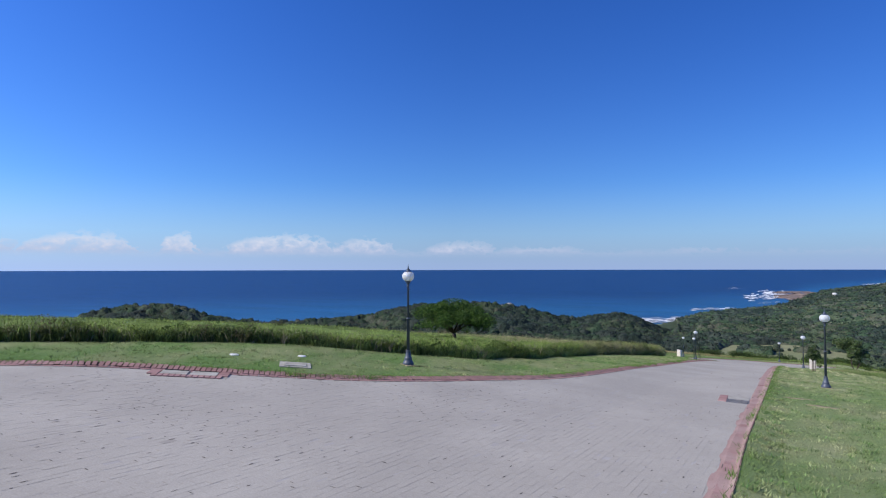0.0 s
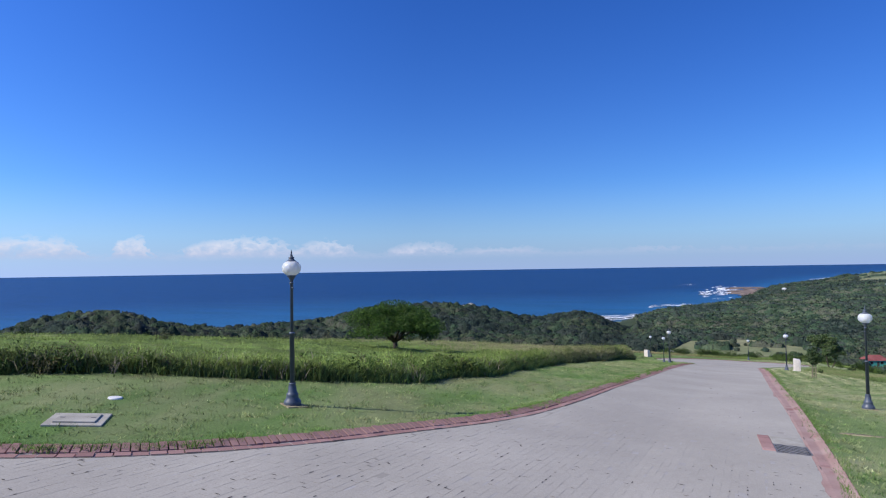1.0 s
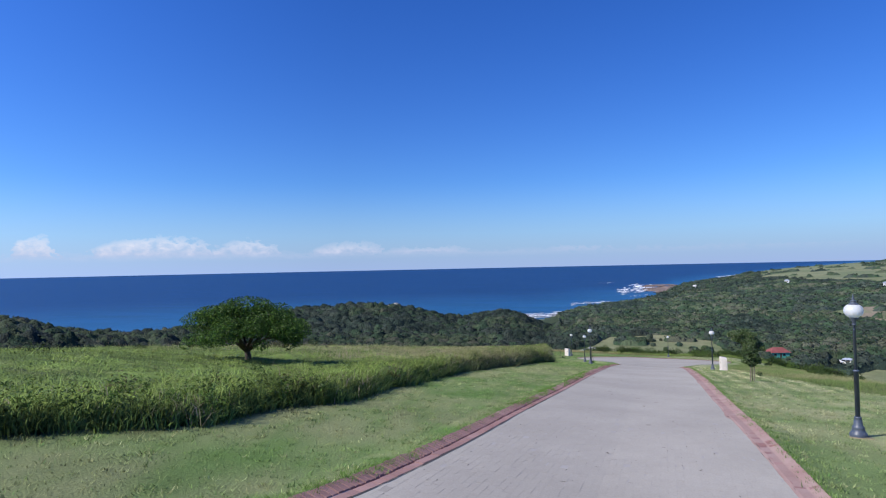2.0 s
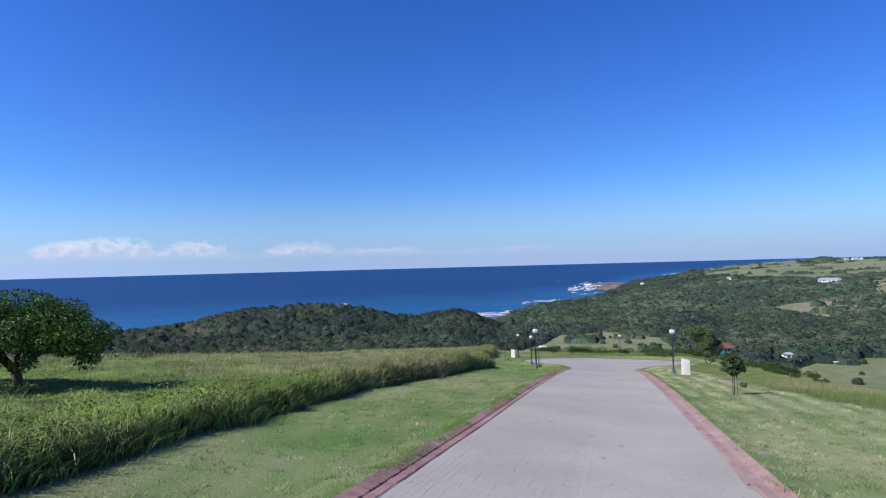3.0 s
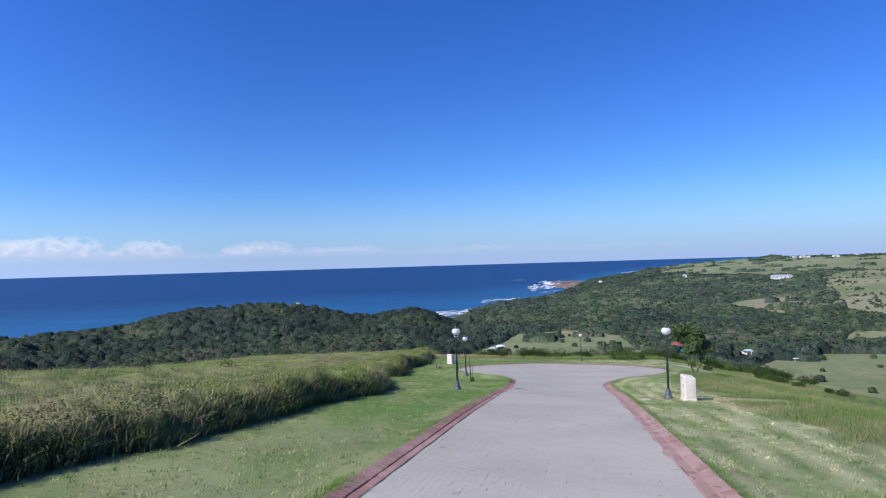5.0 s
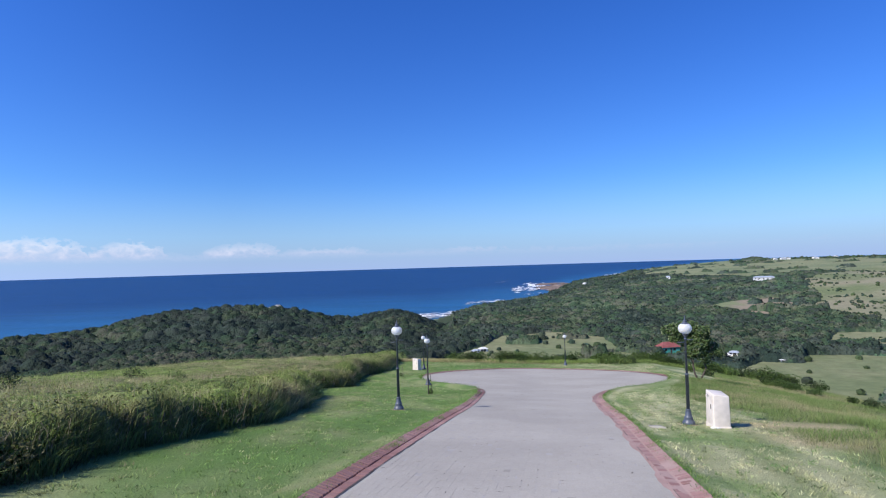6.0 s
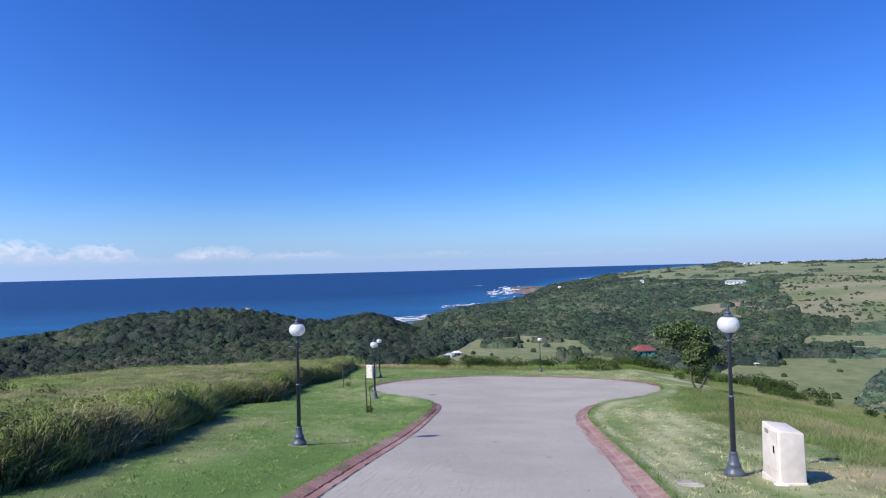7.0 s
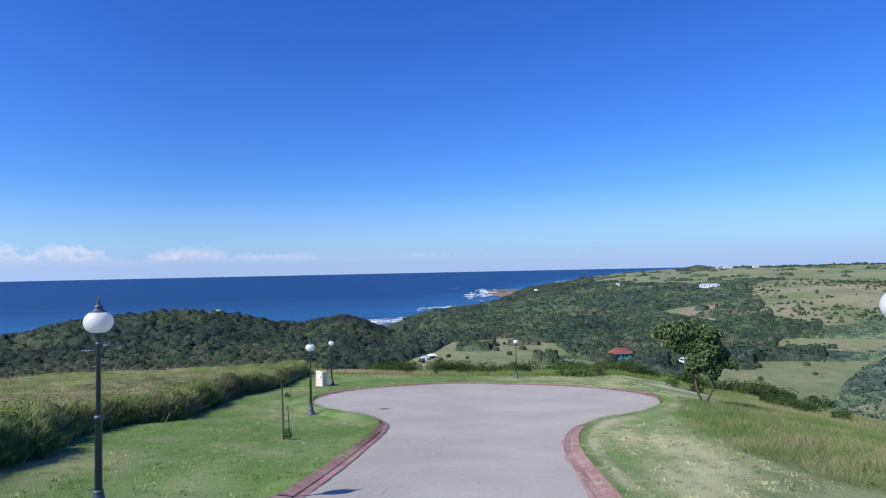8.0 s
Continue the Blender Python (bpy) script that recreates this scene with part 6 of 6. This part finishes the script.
# reddish sand washed over the gutter and kerb on the valley side, thin enough that bricks stand out of it in places
wash = np.where((kerb_line[:, 0] > 0) & (kerb_line[:, 1] > 1) & (kerb_line[:, 1] < 73))[0]
wp = kerb_line[wash]
ragged = 0.02 + 0.07 * smooth(0.45, 0.75, fbm(wp[:, 0] / 1.1, wp[:, 1] / 1.1, 99)) + 0.03 * fbm(wp[:, 0] / 0.25, wp[:, 1] / 0.25, 100)
w_rows = []
for across, top in ((-1, 0.0392), (-0.4, 0.0425), (0.02, 0.0470), (0.09, 0.0475), (0.16, 0.0480), (0.19, 0.0545), (0.6, 0.0), (1.0, 0.0)):
    off = ragged * across if across < 0 else np.full(len(wash), across)
    lift = np.full(len(wash), top)
    if across > 0.5:
        off = 0.19 + (KERB_W[wash] - 0.23) * (across - 0.2) / 0.8
        lift = 0.0545 + 0.048 * (across - 0.2) / 0.8
    at_plan = wp + kerb_out[wash] * off[:, None]
    film = 0.0 if across < 0 else -0.0065 + 0.019 * fbm(at_plan[:, 0] / 0.35, at_plan[:, 1] / 0.35, 103) - 0.006 * smooth(28, 60, wp[:, 1])
    w_rows.append(kz(at_plan, lift + film))
i = np.arange(len(wash) - 1)[:, None]
wf = np.vstack([np.hstack([i + a * len(wash), i + 1 + a * len(wash), i + 1 + (a + 1) * len(wash), i + (a + 1) * len(wash)]) for a in range(7)])
silt = new("gutter_sand", fast_mesh("gutter_sand", np.vstack(w_rows), wf[:, ::-1], M_SILT))
silt.parent = kerb
tagged(silt, "reddish sand washed along the gutter", kind="stuff")

# open joint between the gutter course and the paving
joint = np.where((kerb_line[:, 0] < 0) & (kerb_line[:, 1] < 76), 0.004 + 0.016 * smooth(0.35, 0.6, fbm(kerb_line[:, 0] / 0.5, kerb_line[:, 1] / 0.5, 97)), 0.002 + 0.010 * smooth(0.52, 0.68, fbm(kerb_line[:, 0] / 0.6, kerb_line[:, 1] / 0.6, 98)))
jl, jr = kerb_line - kerb_out * joint[:, None] + kerb_out * 0.006, kerb_line + kerb_out * 0.014
i = np.arange(len(kerb_line) - 1)[:, None]
open_joint = new("kerb_joint", fast_mesh("kerb_joint", np.vstack([kz(jl, 0.0452), kz(jr, 0.0452)]), np.hstack([i, i + 1, i + 1 + len(kerb_line), i + len(kerb_line)])[:, ::-1], M_GAP))
open_joint.parent = kerb
tagged(open_joint, "dark open joint along the gutter bricks", kind="stuff")

# block pavers, long side down the road, half bond
PW, PL = 0.112, 0.222
cols = np.arange(-24, 22, PW)
rows_p = np.arange(-19, 93, PL)
CX, CY = np.meshgrid(cols, rows_p)
CY = CY + (np.arange(len(cols)) % 2) * PL / 2
CX, CY = CX.ravel(), CY.ravel()
ok = inside(paved_poly, CX, CY) & (CY > -13) & (CX > -17) & (CX < 13)
ok &= ~((CX > 1.80) & (CX < 2.6) & (CY > 14.56) & (CY < 16.44))
CX, CY = CX[ok], CY[ok]
n = len(CX)
cen = np.c_[CX, CY] + prng.normal(0, 0.0015, (n, 2))
ang = prng.normal(0, 0.012, n)
al = np.c_[np.sin(ang), np.cos(ang)]
ou = np.c_[np.cos(ang), -np.sin(ang)]
sink = 0.0004 + np.abs(prng.normal(0, 0.0005, n)) + 0.001 * (fbm(CX / 1.7, CY / 1.7, 95) - 0.5)
tilt = prng.normal(0, 0.0005, n)
pv = loose_bricks(cen, al, ou, np.full(n, PL - 0.0015), np.full(n, PW - 0.0015), 0.037 + sink + tilt, 0.037 + sink - tilt, prng, 0.0004)
pv = pv[:, [3, 2, 1, 0, 7, 6, 5, 4]]
near = np.zeros(n, bool)
near[np.where((CY > 5) & (CY < 9) & (CX > -0.6) & (CX < 1.1))[0][:290]] = True
lay("paver", pv, near, M_PAVER, road, "grey block pavers laid in half bond")

# joints that have lost their sand, here and there
pick = prng.permutation(n)[: int(n * 0.24)]
pick = pick[prng.uniform(0, 1, len(pick)) < 0.34 + 0.66 * smooth(16, 9, CY[pick])]
pick = pick[prng.uniform(0, 1, len(pick)) < 0.25 + 0.75 * smooth(0.4, 0.6, fbm(CX[pick] / 2.3, CY[pick] / 2.3, 96))]
m = len(pick)
across = prng.uniform(0, 1, m) < 0.45
gl = np.where(across, prng.uniform(0.02, 0.05, m), prng.uniform(0.015, 0.055, m))
gw = prng.uniform(0.002, 0.009, m) * (1 + 0.6 * smooth(16, 9, CY[pick]))
gc = cen[pick] + np.where(across[:, None], np.c_[0 * gl, 0 * gl + PL / 2], np.c_[0 * gl + PW / 2, prng.uniform(-0.05, 0.05, m)])
ga = np.where(across, math.pi / 2, 0) + prng.normal(0, 0.05, m)
ax, px_ = np.c_[np.sin(ga), np.cos(ga)], np.c_[np.cos(ga), -np.sin(ga)]
quad = np.stack([gc - ax * gl[:, None] - px_ * gw[:, None] * 0.3, gc - px_ * gw[:, None], gc + ax * gl[:, None] - px_ * gw[:, None] * 0.2, gc + ax * gl[:, None] + px_ * gw[:, None] * 0.3, gc + px_ * gw[:, None], gc - ax * gl[:, None] + px_ * gw[:, None] * 0.2], 1).reshape(-1, 2)
gaps = new("joint_gaps", fast_mesh("joint_gaps", np.c_[quad, height(quad[:, 0], quad[:, 1]) + 0.0415], np.arange(m * 6).reshape(-1, 6)[:, ::-1], M_GAP))
gaps.parent = road
tagged(gaps, "open dark joints between the pavers", kind="stuff")

# dead leaves and grit on the paving
m = 150
lx, ly = prng.uniform(-8, 8, m), prng.uniform(2, 90, m)
ok = inside(paved_poly, lx, ly)
lx, ly = lx[ok], ly[ok]
v, f, t = leaf_cloud(np.c_[lx, ly, height(lx, ly) + 0.062], np.tile([0.0, 0, 1.6], (len(lx), 1)), 0.06, prng, np.array([0.07, 0.055, 0.04]) * prng.uniform(0.6, 1.5, (len(lx), 1)))
tagged(new("dead_leaves", fast_mesh("dead_leaves", v, f, M_LEAF, t)), "scattered dry leaves on the paving", "leaves", kind="stuff")


# worn pale strips in the lawn near the gully
def worn_strip(x, y, w, d, rz, seed):
    st = empty("worn_strip", x, y, rz, 0.0, "pale worn strip of bare soil in the lawn", "bare soil", lying=True)
    rng = np.random.default_rng(seed)
    bm = bmesh.new()
    ring = [bm.verts.new((w / 2 * math.cos(t) * rng.uniform(0.8, 1.1), d / 2 * math.sin(t) * rng.uniform(0.7, 1.15), 0.014)) for t in np.linspace(0, 2 * math.pi, 22, endpoint=False)]
    rim = [bm.verts.new((v.co.x * 1.12, v.co.y * 1.2, -0.03)) for v in ring]
    bm.faces.new(ring)
    for k in range(22):
        bm.faces.new((ring[k], rim[k], rim[(k + 1) % 22], ring[(k + 1) % 22]))
    part("soil", bm, M_SOIL, st, "", True)
    return st


worn_strip(3.75, 18.0, 0.95, 0.28, 6, 5)
worn_strip(4.4, 16.4, 0.85, 0.30, -14, 6)
